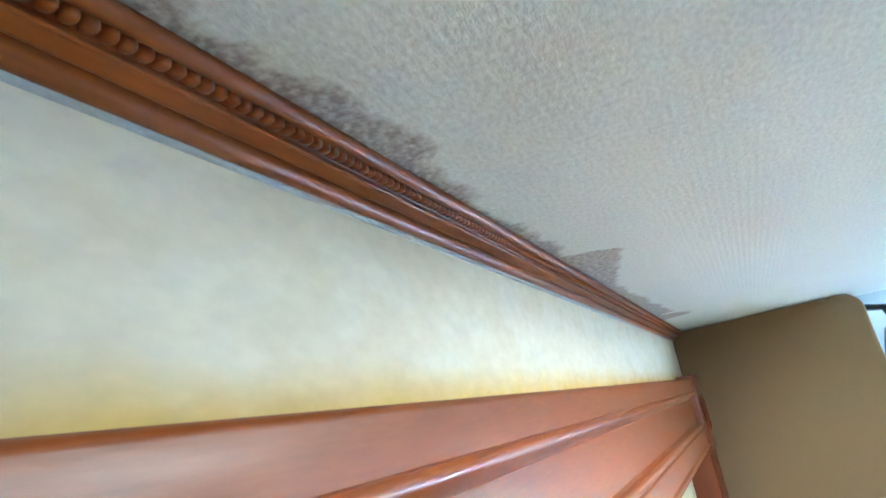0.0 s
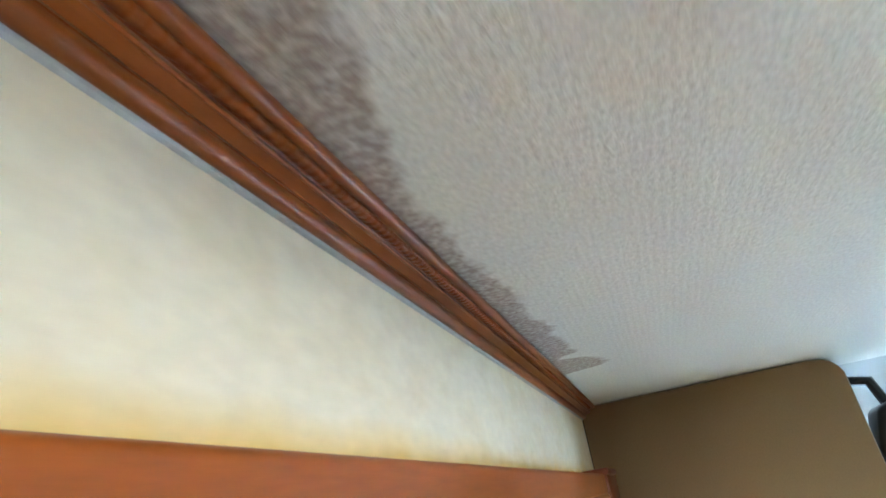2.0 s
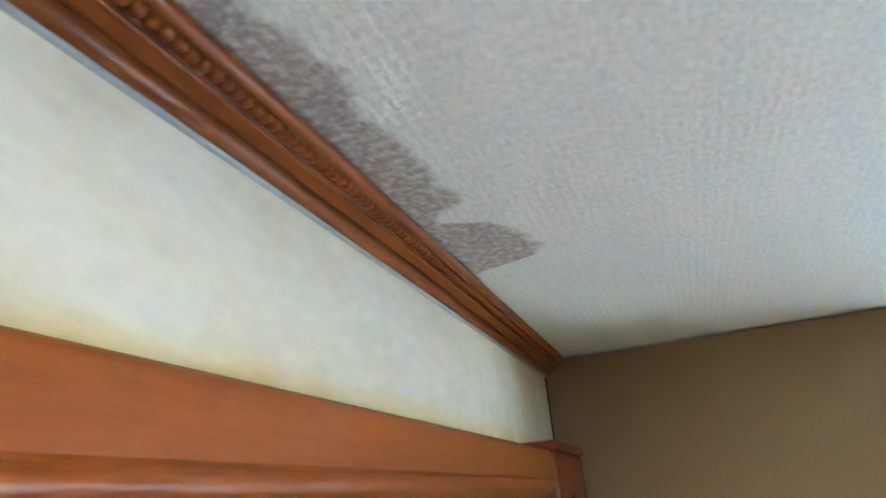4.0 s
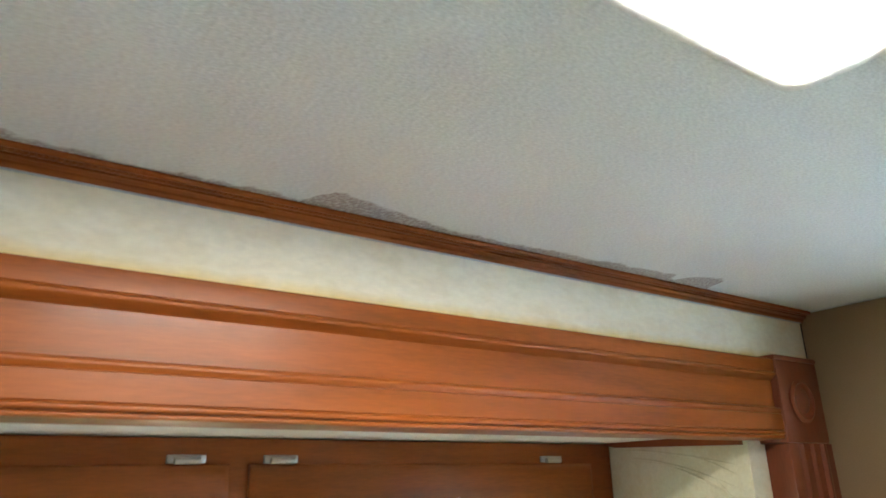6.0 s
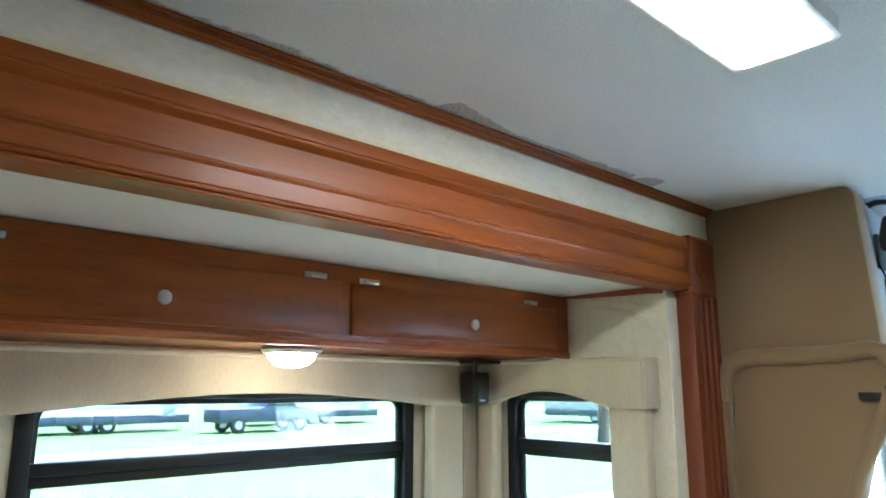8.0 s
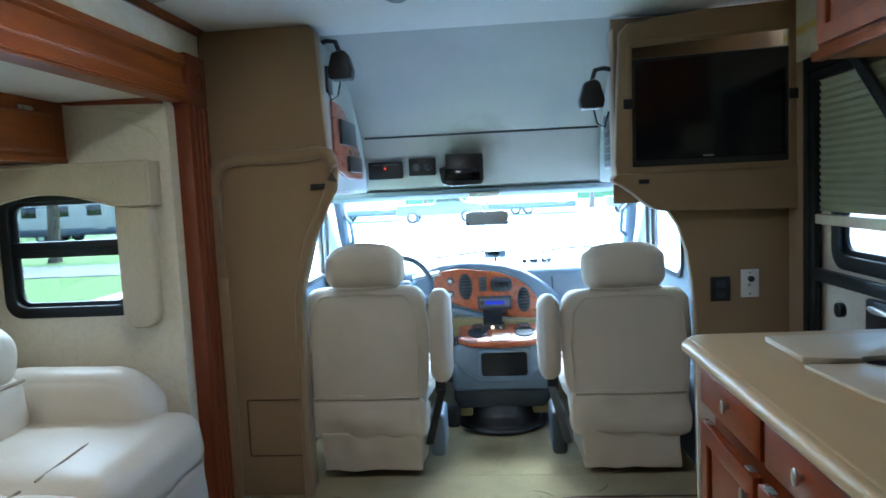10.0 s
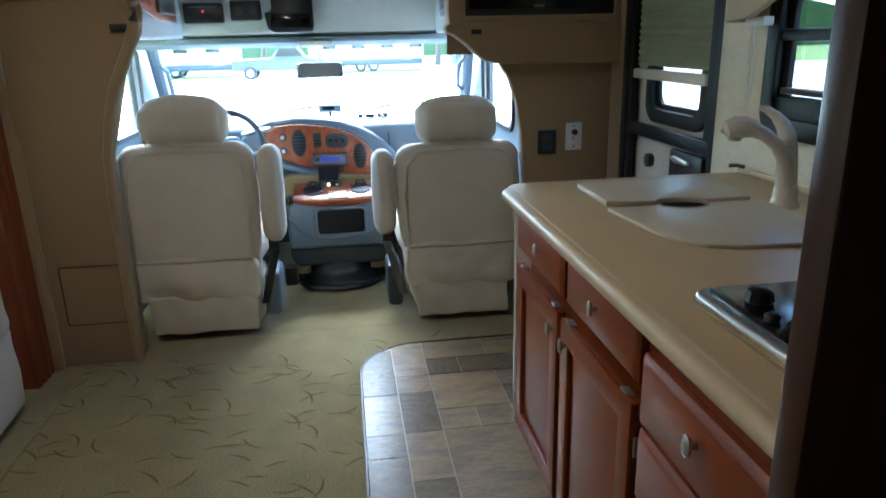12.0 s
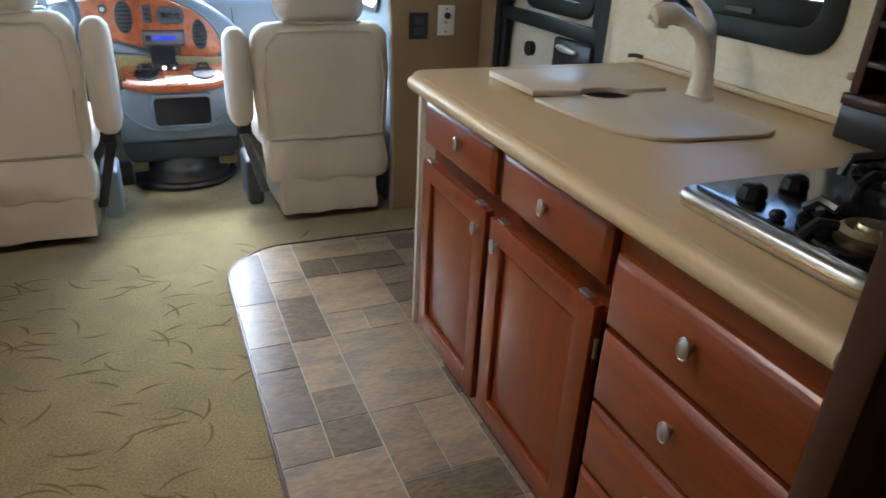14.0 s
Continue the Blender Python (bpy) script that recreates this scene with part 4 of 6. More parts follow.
mn = thing("backup_monitor", (-0.11, 4.80, 1.35), "black rear-view camera monitor with a hood", "monitor")
part("case", prism([(-0.225, 1.375), (-0.18, 1.355), (0.0, 1.36), (0.012, 1.39), (0.012, 1.535), (-0.20, 1.54), (-0.20, 1.47), (-0.24, 1.46)], "y", 4.72, 4.84, 0.010), BLACK, mn)
part("screen", prism([(-0.21, 1.39), (-0.005, 1.385), (-0.01, 1.45), (-0.20, 1.455)], "y", 4.712, 4.722, 0.002), SCREEN, mn)
rm = thing("rear_view_mirror", (0.02, 5.05, 1.16), "rear-view mirror on a short stalk", "mirror")
nod = Matrix.Translation((0, 5.045, 1.152)) @ Matrix.Rotation(radians(-14), 4, "X") @ Matrix.Translation((0, -5.045, -1.152))
hb, gb = box(-0.115, 0.150, 5.03, 5.06, 1.108, 1.196, 0.014, 3), prism(rounded(-0.108, 0.143, 1.113, 1.191, 0.034), "y", 5.026, 5.031)
for bm in (hb, gb):
    bmesh.ops.transform(bm, matrix=nod, verts=bm.verts)
part("housing", hb, DARK_TRIM, rm)
part("glass", gb, MIRROR, rm)
part("stalk", tube([(0.02, 5.06, 1.16), (0.02, 5.10, 1.22), (0.02, 5.12, 1.245)], 0.010, 8), DARK_TRIM, rm)

# ---- television cabinet ----
tc = thing("tv_cabinet", (1.0, YP, 1.2), "tan velour television cabinet with a wood-edged opening", "cabinet")
YT = 3.87
outer = [(0.60, 1.36), (0.595, 1.42), (0.625, 1.97), (0.66, 2.005), (0.95, 2.045), (1.395, 2.066), (1.395, 1.36)]
inner = [(0.655, 1.385), (0.655, 1.40), (0.662, 1.90), (0.665, 1.91), (0.95, 1.935), (1.335, 1.955), (1.335, 1.385)]
part("face_frame", ring(outer, inner, "y", YT, YT + 0.055, 0.012), TAN, tc)
part("shell", box(0.61, 1.395, YT + 0.14, YT + 0.16, 1.24, 2.06, 0.004), TAN, tc)
part("lower_apron", prism([(0.60, 1.372), (0.582, 1.355), (0.585, 1.338), (0.62, 1.322), (0.67, 1.285), (0.715, 1.245), (0.75, 1.218), (0.80, 1.204), (1.395, 1.192), (1.395, 1.372)], "y", YT - 0.012, YP + 0.012, 0.02, 4), TAN, tc)
part("side_wall", box(0.605, 0.625, YT + 0.05, YP + 0.10, 1.36, 2.0, 0.004), TAN, tc)
part("edge_trim", ring([(0.648, 1.378), (0.655, 1.925), (1.342, 1.965), (1.342, 1.378)], [(0.668, 1.398), (0.675, 1.905), (1.322, 1.945), (1.322, 1.398)], "y", YT - 0.004, YT + 0.02, 0.003), TAN, tc)
part("hatch_latch", box(0.69, 0.735, YT - 0.020, YT, 1.325, 1.345, 0.004), BLACK, tc)
tv = thing("television", (1.0, YT, 1.39), "flat black television tilted in the cabinet opening", "television")
part("case", prism([(0.668, 1.395), (1.322, 1.395), (1.325, 1.875), (0.672, 1.855)], "y", YT + 0.004, YT + 0.05, 0.006), BLACK, tv)
part("screen", prism([(0.685, 1.425), (1.306, 1.425), (1.308, 1.862), (0.688, 1.842)], "y", YT + 0.001, YT + 0.006), SCREEN, tv)
part("badge", box(0.965, 1.010, YT - 0.001, YT + 0.004, 1.432, 1.439, 0.001), CHROME, tv)
for bx, bz in ((0.655, 1.668), (1.338, 1.675)):
    part("strap_clip", box(bx - 0.022, bx + 0.022, YT - 0.016, YT + 0.004, bz - 0.022, bz + 0.022, 0.005), BLACK, tv)

# ---- wall plates ----
ol = thing("wall_outlet", (1.055, YP, 0.79), "black double power outlet on the tan wall", "outlet")
part("plate", box(1.012, 1.098, YP - 0.008, YP, 0.788, 0.898, 0.004), BLACK, ol)
part("socket", box(1.033, 1.077, YP - 0.011, YP - 0.007, 0.85, 0.882, 0.006), DARK_TRIM, ol)
part("socket", box(1.033, 1.077, YP - 0.011, YP - 0.007, 0.804, 0.836, 0.006), DARK_TRIM, ol)
sw = thing("antenna_plate", (1.18, YP, 0.80), "white wall plate with a black knob", "wall plate")
part("plate", box(1.143, 1.222, YP - 0.008, YP, 0.802, 0.928, 0.004), WHITE, sw)
turn = Matrix.Rotation(radians(90), 4, "X")
part("dial", lathe([(0.014, 0), (0.013, 0.012), (0.003, 0.013)], (1.185, YP - 0.008, 0.885), 16, turn), BLACK, sw)
part("jack", lathe([(0.007, 0), (0.006, 0.010), (0.002, 0.010)], (1.178, YP - 0.008, 0.858), 12, turn), CHROME, sw)
part("screw", lathe([(0.004, 0), (0.003, 0.002), (0.001, 0.002)], (1.182, YP - 0.008, 0.912), 8, turn), BLACK, sw)
part("screw", lathe([(0.004, 0), (0.003, 0.002), (0.001, 0.002)], (1.182, YP - 0.008, 0.818), 8, turn), BLACK, sw)

# ---- entry door ----
def entry_door():
    t = thing("door_1", (XD, 3.42, 0.0), "black-framed entry door with a screen window and pleated shade", "door", kind="structure")
    y0, y1 = 2.945, 3.80
    part("door_frame", ring([(y0, 0.0), (y1, 0.0), (y1, 1.80), (y0, 1.80)], [(y0 + 0.10, 0.03), (y1 - 0.045, 0.03), (y1 - 0.045, 1.745), (y0 + 0.10, 1.745)], "x", XD - 0.025, XD + 0.045, 0.004), BLACK_FRAME, t)
    part("screen_frame", ring([(3.05, 0.04), (3.75, 0.04), (3.75, 1.74), (3.05, 1.74)], [(3.095, 0.09), (3.715, 0.09), (3.715, 1.70), (3.095, 1.70)], "x", XD - 0.018, XD + 0.005, 0.003), BLACK_FRAME, t)
    part("cross_rail", box(XD - 0.020, XD + 0.006, 3.06, 3.74, 0.905, 0.955, 0.004), BLACK_FRAME, t)
    door_face = ring(rounded(3.05, 3.76, 0.02, 1.76, 0.01, 6), rounded(3.16, 3.62, 0.985, 1.60, 0.07, 6), "x", XD + 0.03, XD + 0.06)
    part("door_leaf", door_face, IVORY, t, "ivory outer door leaf")
    part("window_frame", ring(rounded(3.14, 3.64, 0.965, 1.62, 0.085, 6), rounded(3.195, 3.585, 1.02, 1.565, 0.055, 6), "x", XD + 0.012, XD + 0.035, 0.004), BLACK_FRAME, t)
    part("inner_bead", ring(rounded(3.18, 3.60, 1.005, 1.58, 0.06, 6), rounded(3.215, 3.565, 1.04, 1.545, 0.05, 6), "x", XD + 0.035, XD + 0.05, 0.003), BLACK_FRAME, t)
    part("pane", prism(rounded(3.20, 3.58, 1.025, 1.56, 0.05, 6), "x", XD + 0.050, XD + 0.054), TINTED, t)
    zig = [(XD - 0.004 + (0.008 if k % 2 else 0.0), 1.70 - k * 0.0135) for k in range(39)]
    part("shade", prism(zig + [(p[0] + 0.003, p[1]) for p in reversed(zig)], "y", 3.115, 3.70), SHADE, t, "olive pleated shade half drawn", sharp=15)
    part("shade_rail", box(XD - 0.020, XD + 0.008, 3.11, 3.705, 1.135, 1.175, 0.006), IVORY, t)
    part("grab_brace", prism([(3.36, 1.745), (3.42, 1.745), (3.09, 1.42), (3.09, 1.50)], "x", XD - 0.04, XD - 0.024, 0.004), BLACK, t)
    part("latch_box", box(XD - 0.035, XD - 0.005, 3.06, 3.30, 0.78, 0.90, 0.012), BLACK, t)
    part("latch_lever", prism([(3.13, 0.872), (3.24, 0.882), (3.26, 0.870), (3.22, 0.858), (3.13, 0.862)], "x", XD - 0.055, XD - 0.035, 0.004), CHROME, t)
    part("latch_knob", cyl((XD - 0.03, 3.45, 0.83), (XD - 0.055, 3.45, 0.83), 0.028, seg=16, r=0.005), BLACK, t)
    return t


entry_door()

# ---- galley ----
CF = 0.59                             # face of doors and drawers
BACK = XR - 0.003


def base_unit():
    t = thing("sink_base_cabinet", (0.95, 2.25, 0.0), "cherry sink base cabinet with two drawers over two doors", "cabinet", "galley base cabinets")
    part("body", box(0.646, BACK, 1.866, 2.715, 0.165, 0.872, 0.003), WOOD_UP, t)
    part("top_rail", box(0.612, 0.648, 1.866, 2.715, 0.850, 0.872, 0.002), WOOD_X, t)
    part("bottom_rail", box(0.612, 0.648, 1.866, 2.715, 0.165, 0.215, 0.002), WOOD_X, t)
    part("side_skin", box(0.600, 1.22, 2.716, 2.735, 0.165, 0.872, 0.003), IVORY, t, "cream laminate end panel")
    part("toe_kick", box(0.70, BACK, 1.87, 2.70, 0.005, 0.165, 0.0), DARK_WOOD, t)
    for y0, y1 in ((2.272, 2.662), (1.866, 2.236)):
        d = part("drawer", slab_front(y0, y1, 0.748, 0.860, CF, 0.021), WOOD_RED, t)
        knob(d, CF, (y0 + y1) / 2 - (0.03 if y0 > 2.2 else 0.0), 0.812)
    for y0, y1, ky in ((2.290, 2.662, 2.318), (1.872, 2.262, 2.222)):
        d = part("door", raised_panel(y0, y1, 0.205, 0.706, CF, 0.021, 0.052), WOOD_UP, t)
        knob(d, CF, ky, 0.656)
        for hy in (y0 + 0.04, y1 - 0.04):
            part("hinge", merge(box(CF + 0.006, CF + 0.020, hy - 0.017, hy + 0.017, 0.7075, 0.7105, 0.001), cyl((CF + 0.005, hy - 0.013, 0.7095), (CF + 0.005, hy + 0.013, 0.7095), 0.0028, seg=8)), CHROME, d, "brass-toned hinge")
    part("side_hinge", box(CF + 0.006, CF + 0.014, 1.862, 1.868, 0.605, 0.645, 0.002), CHROME, t)
    return t


def drawer_unit():
    t = thing("drawer_cabinet", (0.95, 1.66, 0.0), "cherry drawer cabinet with a stack of four drawers", "cabinet", "galley base cabinets")
    part("body", box(0.642, BACK, 1.444, 1.862, 0.165, 0.872, 0.003), WOOD_UP, t)
    part("top_rail", box(0.612, 0.641, 1.444, 1.862, 0.812, 0.872, 0.002), WOOD_RED, t)
    part("stile", box(0.612, 0.641, 1.444, 1.462, 0.165, 0.811, 0.002), WOOD_UP, t)
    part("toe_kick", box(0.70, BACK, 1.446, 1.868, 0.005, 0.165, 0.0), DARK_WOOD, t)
    for z0, z1 in ((0.686, 0.815), (0.540, 0.676), (0.394, 0.530), (0.205, 0.384)):
        d = part("drawer", slab_front(1.455, 1.848, z0, z1, CF, 0.021), WOOD_RED, t)
        knob(d, CF, 1.655, (z0 + z1) / 2 + 0.016, 1.1)
    return t


base_unit()
drawer_unit()


def counter_outline():
    r = 0.06
    pts = [(BACK, 1.443), (0.570, 1.443)]
    pts += [(0.570 + r - r * math.cos(radians(a)), 2.760 - r + r * math.sin(radians(a))) for a in range(0, 91, 15)]
    return pts + [(BACK, 2.760)]


ct = thing("countertop", (0.93, 2.1, 0.872), "tan laminate countertop with a rounded front edge", "countertop")
part("slab", prism(counter_outline(), "z", 0.873, 0.914, 0.014, 4), COUNTER, ct)
part("nosing", tube([(0.574, 1.446, 0.893), (0.574, 2.70, 0.893)], 0.0195, 12), COUNTER, ct)
part("backsplash_bead", box(BACK - 0.012, BACK, 1.443, 2.76, 0.914, 0.930, 0.004), COUNTER, ct)

# two boards over the sink, with a finger hole between them
sb = thing("sink_cover", (0.92, 2.35, 0.914), "ivory board covering the far half of the sink", "sink cover", "sink covers")
hole = [(0.860 + 0.062 * (1 - math.cos(radians(a))), 2.386 + 0.032 * math.sin(radians(a))) for a in range(0, 181, 20)]
far = [(0.735, 2.389), (0.750, 2.640)] + [(1.10, 2.640), (1.13, 2.61), (1.10, 2.386)] + [(p[0], p[1]) for p in reversed(hole)]
fb = prism(far, "z", 0.9150, 0.9300, 0.003)
for v in fb.verts:
    v.co.z += 0.0075 * max(0.0, (2.64 - v.co.y) / 0.23) * max(0.0, (0.90 - v.co.x) / 0.165)
part("board", fb, BOARD, sb)
sc = thing("sink_cover", (0.92, 2.2, 0.914), "ivory board covering the near half of the sink", "sink cover", "sink covers")
hole2 = [(0.860 + 0.062 * (1 - math.cos(radians(a))), 2.380 - 0.050 * math.sin(radians(a))) for a in range(0, 181, 20)]
near = [(0.735, 2.380)] + hole2 + [(1.125, 2.380), (1.115, 2.09), (1.095, 2.045), (1.05, 2.025), (0.87, 2.040), (0.815, 2.060), (0.775, 2.105), (0.757, 2.16)]
part("board", prism(near, "z", 0.9145, 0.923, 0.003), BOARD, sc)
part("finger_lip", tube([(p[0], p[1], 0.9225) for p in hole2], 0.003, 6), BOARD, sc)
# flat black disc on the counter: the hole's inner shade done in colour
sk = thing("finger_hole_dark", (0.95, 2.41, 0.914), "black disc standing for the dark inside the finger hole", "sink")
part("bowl", prism([(0.922 + 0.070 * math.cos(radians(a)), 2.383 + 0.046 * math.sin(radians(a))) for a in range(0, 360, 20)], "z", 0.9142, 0.9148), RUBBER_BLACK, sk)

# faucet with a lever and a pull-out head
fa = thing("faucet", (1.15, 2.33, 0.914), "ivory single-lever faucet with a curved spout", "faucet")
part("base", lathe([(0.033, 0), (0.033, 0.007), (0.029, 0.012), (0.027, 0.03), (0.026, 0.05)], (1.15, 2.33, 0.914), 24), IVORY, fa)
part("body", tube([(1.15, 2.33, 0.945), (1.151, 2.335, 0.985), (1.154, 2.342, 1.025), (1.155, 2.347, 1.048)], [0.025, 0.024, 0.022, 0.021], 18), IVORY, fa)
part("collar", tube([(1.155, 2.347, 1.046), (1.1552, 2.3485, 1.051)], [0.0215, 0.0215], 18), CHROME, fa)
part("lever", tube([(1.155, 2.348, 1.050), (1.156, 2.354, 1.075), (1.150, 2.368, 1.10), (1.138, 2.385, 1.122), (1.124, 2.40, 1.134), (1.112, 2.41, 1.138)], [0.021, 0.0205, 0.017, 0.012, 0.009, 0.006], 16), IVORY, fa)
part("spout", tube([(1.150, 2.330, 0.945), (1.145, 2.327, 0.985), (1.132, 2.322, 1.025), (1.112, 2.324, 1.060), (1.085, 2.332, 1.085), (1.055, 2.343, 1.099)], [0.022, 0.0175, 0.0155, 0.0145, 0.015, 0.019], 16), IVORY, fa)
part("spray_head", tube([(1.062, 2.341, 1.098), (1.045, 2.347, 1.102), (1.022, 2.354, 1.101), (1.005, 2.359, 1.096), (0.998, 2.361, 1.093)], [0.019, 0.024, 0.026, 0.021, 0.010], 18), IVORY, fa)
part("nozzle", lathe([(0.003, 0.0), (0.015, 0.0), (0.016, 0.010)], (1.022, 2.353, 1.072), 16), CHROME, fa)
part("spray_button", ball((0.996, 2.362, 1.094), 0.006, 0.006, 0.006, 10), CHROME, fa)

# cooktop
BURNER = mat("brassy_steel", (0.62, 0.50, 0.30), 0.3, metal=1.0, var=0.08)
ck = thing("cooktop", (0.88, 1.63, 0.914), "stainless and black gas cooktop with two burners", "cooktop")
part("tray", prism(rounded(0.640, 1.19, 1.482, 1.805, 0.03, 6), "z", 0.914, 0.940, 0.009, 4), STEEL, ck)
part("gold_line", ring(rounded(0.638, 1.192, 1.480, 1.807, 0.032, 6), rounded(0.645, 1.185, 1.487, 1.800, 0.03, 6), "z", 0.926, 0.929), mat("brass_line", (0.7, 0.5, 0.2), 0.25, metal=1.0), ck)
part("black_glass", prism(rounded(0.657, 1.175, 1.495, 1.790, 0.02, 5), "z", 0.940, 0.944, 0.001), mat("smoked_steel", (0.20, 0.215, 0.245), 0.2, metal=1.0, var=0.04, rvar=0.03), ck, "polished smoky steel top")
for kx, ky in ((0.703, 1.722), (0.792, 1.732)):
    part("burner_knob", lathe([(0.019, 0), (0.021, 0.003), (0.020, 0.010), (0.017, 0.018), (0.011, 0.022), (0.003, 0.023)], (kx, ky, 0.944), 9), BLACK, ck)
for bx, by, br in ((0.745, 1.572, 0.040), (0.98, 1.68, 0.042), (0.98, 1.55, 0.036)):
    part("burner", lathe([(br, 0), (br, 0.008), (br * 0.8, 0.014), (br * 0.75, 0.010), (br * 0.5, 0.010), (br * 0.45, 0.018), (0.003, 0.020)], (bx, by, 0.945), 24), BURNER, ck, "round brassy burner cap")
    for a in range(0, 360, 72):
        c, s_ = math.cos(radians(a + 20)), math.sin(radians(a + 20))
        part("grate_bar", tube([(bx + c * 0.05, by + s_ * 0.05, 0.962), (bx + c * 0.075, by + s_ * 0.075, 0.966), (bx + c * 0.095, by + s_ * 0.095, 0.948)], 0.007, 6), BLACK, ck)
    part("drip_ring", lathe([(br + 0.045, 0.0), (br + 0.045, 0.006), (br + 0.036, 0.007), (br + 0.03, 0.002), (0.01, 0.001)], (bx, by, 0.944), 28), BLACK_GLOSS, ck)
for gy in (1.745, 1.62):
    part("grate_rail", tube([(0.90, gy, 0.950), (0.91, gy, 0.975), (1.17, gy, 0.975), (1.18, gy, 0.950)], 0.008, 6), BLACK, ck)
part("valve_button", ball((0.680, 1.655, 0.949), 0.011, 0.011, 0.008, 10), BLACK, ck)

# kitchen window, valance, blind cords
kw = window_unit("window_3", "x", XR, *KW, None, "black-framed tinted galley window over the sink", s=-1, thick=0.04)
part("meeting_rail", box(XR - 0.005, XR + 0.03, KW[0] + 0.03, KW[1] - 0.03, 1.285, 1.315, 0.004), BLACK_FRAME, kw)
part("lower_sash", box(XR - 0.004, XR + 0.026, KW[0] + 0.03, KW[1] - 0.03, 1.07, 1.145, 0.008), BLACK_FRAME, kw)
part("lower_track", box(XR - 0.008, XR + 0.02, KW[0] + 0.05, KW[1] - 0.06, 1.150, 1.166, 0.004), RUBBER, kw)
part("latch", box(XR - 0.016, XR - 0.004, 2.36, 2.45, 1.098, 1.112, 0.003), RUBBER, kw)
kv = thing("window_valance", (1.25, 2.3, 1.34), "tan cloth valance with an angular lower edge over the galley window", "valance", "valances")
kz = [(1.86, 1.49), (1.86, 1.345), (1.95, 1.345), (2.06, 1.385), (2.16, 1.405), (2.45, 1.405), (2.56, 1.385), (2.66, 1.345), (2.765, 1.335), (2.765, 1.49)]
part("front_board", prism(kz, "x", 1.205, 1.228, 0.004), FABRIC, kv)
part("return_board", box(1.215, 1.297, 2.748, 2.768, 1.335, 1.49, 0.004), FABRIC, kv)
part("top_edge", box(1.198, 1.30, 1.85, 2.772, 1.482, 1.498, 0.005), FABRIC, kv)
for k, dy in enumerate((0.0, 0.018, 0.03)):
    part("cord", tube([(1.25, 2.70 - dy, 1.345), (1.252, 2.703 - dy * 1.2, 1.20), (1.255, 2.700 - dy * 0.4, 1.09 + 0.02 * k)], 0.0018, 5), WHITE, kv)
part("head_rail", box(1.245, 1.275, 2.64, 2.73, 1.325, 1.348, 0.003), WHITE, kv)

# overhead galley cabinet and hood
kc = thing("galley_overhead_cabinet", (1.15, 2.5, 1.655), "cherry overhead cabinet above the galley, coloured as if lit", "cabinet")
# body and doors take the brightened cherry in place of real light
part("body", box(1.005, BACK, 1.50, 2.915, 1.660, 2.066, 0.003), WOOD_LIT, kc)
part("bottom_rail", box(0.985, 1.02, 1.50, 2.915, 1.655, 1.682, 0.004), WOOD, kc)
for y0, y1 in ((2.33, 2.88), (1.75, 2.29)):
    d = part("door", raised_panel(y0, y1, 1.695, 2.04, 0.985, 0.021, 0.05), WOOD_LIT, kc)
    knob(d, 0.985, y0 + 0.04, 1.73)
hd2 = thing("range_hood", (1.05, 1.9, 1.47), "dark range hood with a pale underside lamp", "range hood")
part("shell", box(0.90, BACK, 1.48, 2.29, 1.485, 1.655, 0.008), RUBBER_BLACK, hd2)
part("front_strip", box(0.885, 0.905, 1.48, 2.295, 1.475, 1.53, 0.004), RUBBER_BLACK, hd2)
part("underside", box(0.93, 1.27, 1.52, 2.24, 1.476, 1.486, 0.003), STEEL, hd2)
part("lamp_lens", box(0.97, 1.12, 1.85, 2.15, 1.468, 1.477, 0.004), WHITE, hd2)

# rack against the wall behind the cooktop
rk = thing("wooden_rack", (1.24, 1.85, 0.914), "dark wooden shelf rack standing on a black box", "rack")
part("box", box(1.195, 1.285, 1.62, 2.0, 0.914, 0.982, 0.006), BLACK, rk)
part("base_board", box(1.19, 1.287, 1.62, 2.0, 0.982, 1.004, 0.004), DARK_SHADED_CHERRY, rk)
part("side", box(1.20, 1.285, 1.975, 1.995, 1.004, 1.47, 0.003), DARK_SHADED_CHERRY, rk)
part("side", box(1.20, 1.285, 1.62, 1.64, 1.004, 1.47, 0.003), DARK_SHADED_CHERRY, rk)
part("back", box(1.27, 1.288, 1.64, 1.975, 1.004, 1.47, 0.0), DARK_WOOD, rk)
for k in range(6):
    part("shelf", box(1.20, 1.27, 1.64, 1.975, 1.055 + 0.072 * k, 1.066 + 0.072 * k, 0.002), DARK_SHADED_CHERRY, rk)
wh = thing("wall_hook", (XR, 2.06, 1.02), "small stained hook on the galley wall", "hook")
part("peg", cyl((XR, 2.06, 1.015), (XR - 0.022, 2.06, 1.018), 0.008, seg=12, r=0.002), mat("aged_brass", (0.35, 0.24, 0.12), 0.45, metal=0.6), wh)
co = thing("coax_stub", (XR, 2.735, 0.94), "short cable stub beside the counter", "cable")
part("stub", tube([(1.285, 2.72, 0.932), (1.27, 2.735, 0.936), (1.25, 2.745, 0.934)], 0.006, 6), RUBBER, co)

# tall pantry and refrigerator beside the camera
pt = thing("tall_pantry", (0.95, 0.9, 0.0), "tall cherry cabinet, coloured dark for shade, around a black refrigerator", "cabinet")
# stile and panels are near-black because their shade is in the colour
part("stile", box(0.545, 0.66, 1.398, 1.440, 0.0, CEIL - 0.002, 0.006), DARK_SHADED_CHERRY, pt)
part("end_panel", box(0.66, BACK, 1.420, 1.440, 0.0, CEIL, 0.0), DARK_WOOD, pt)
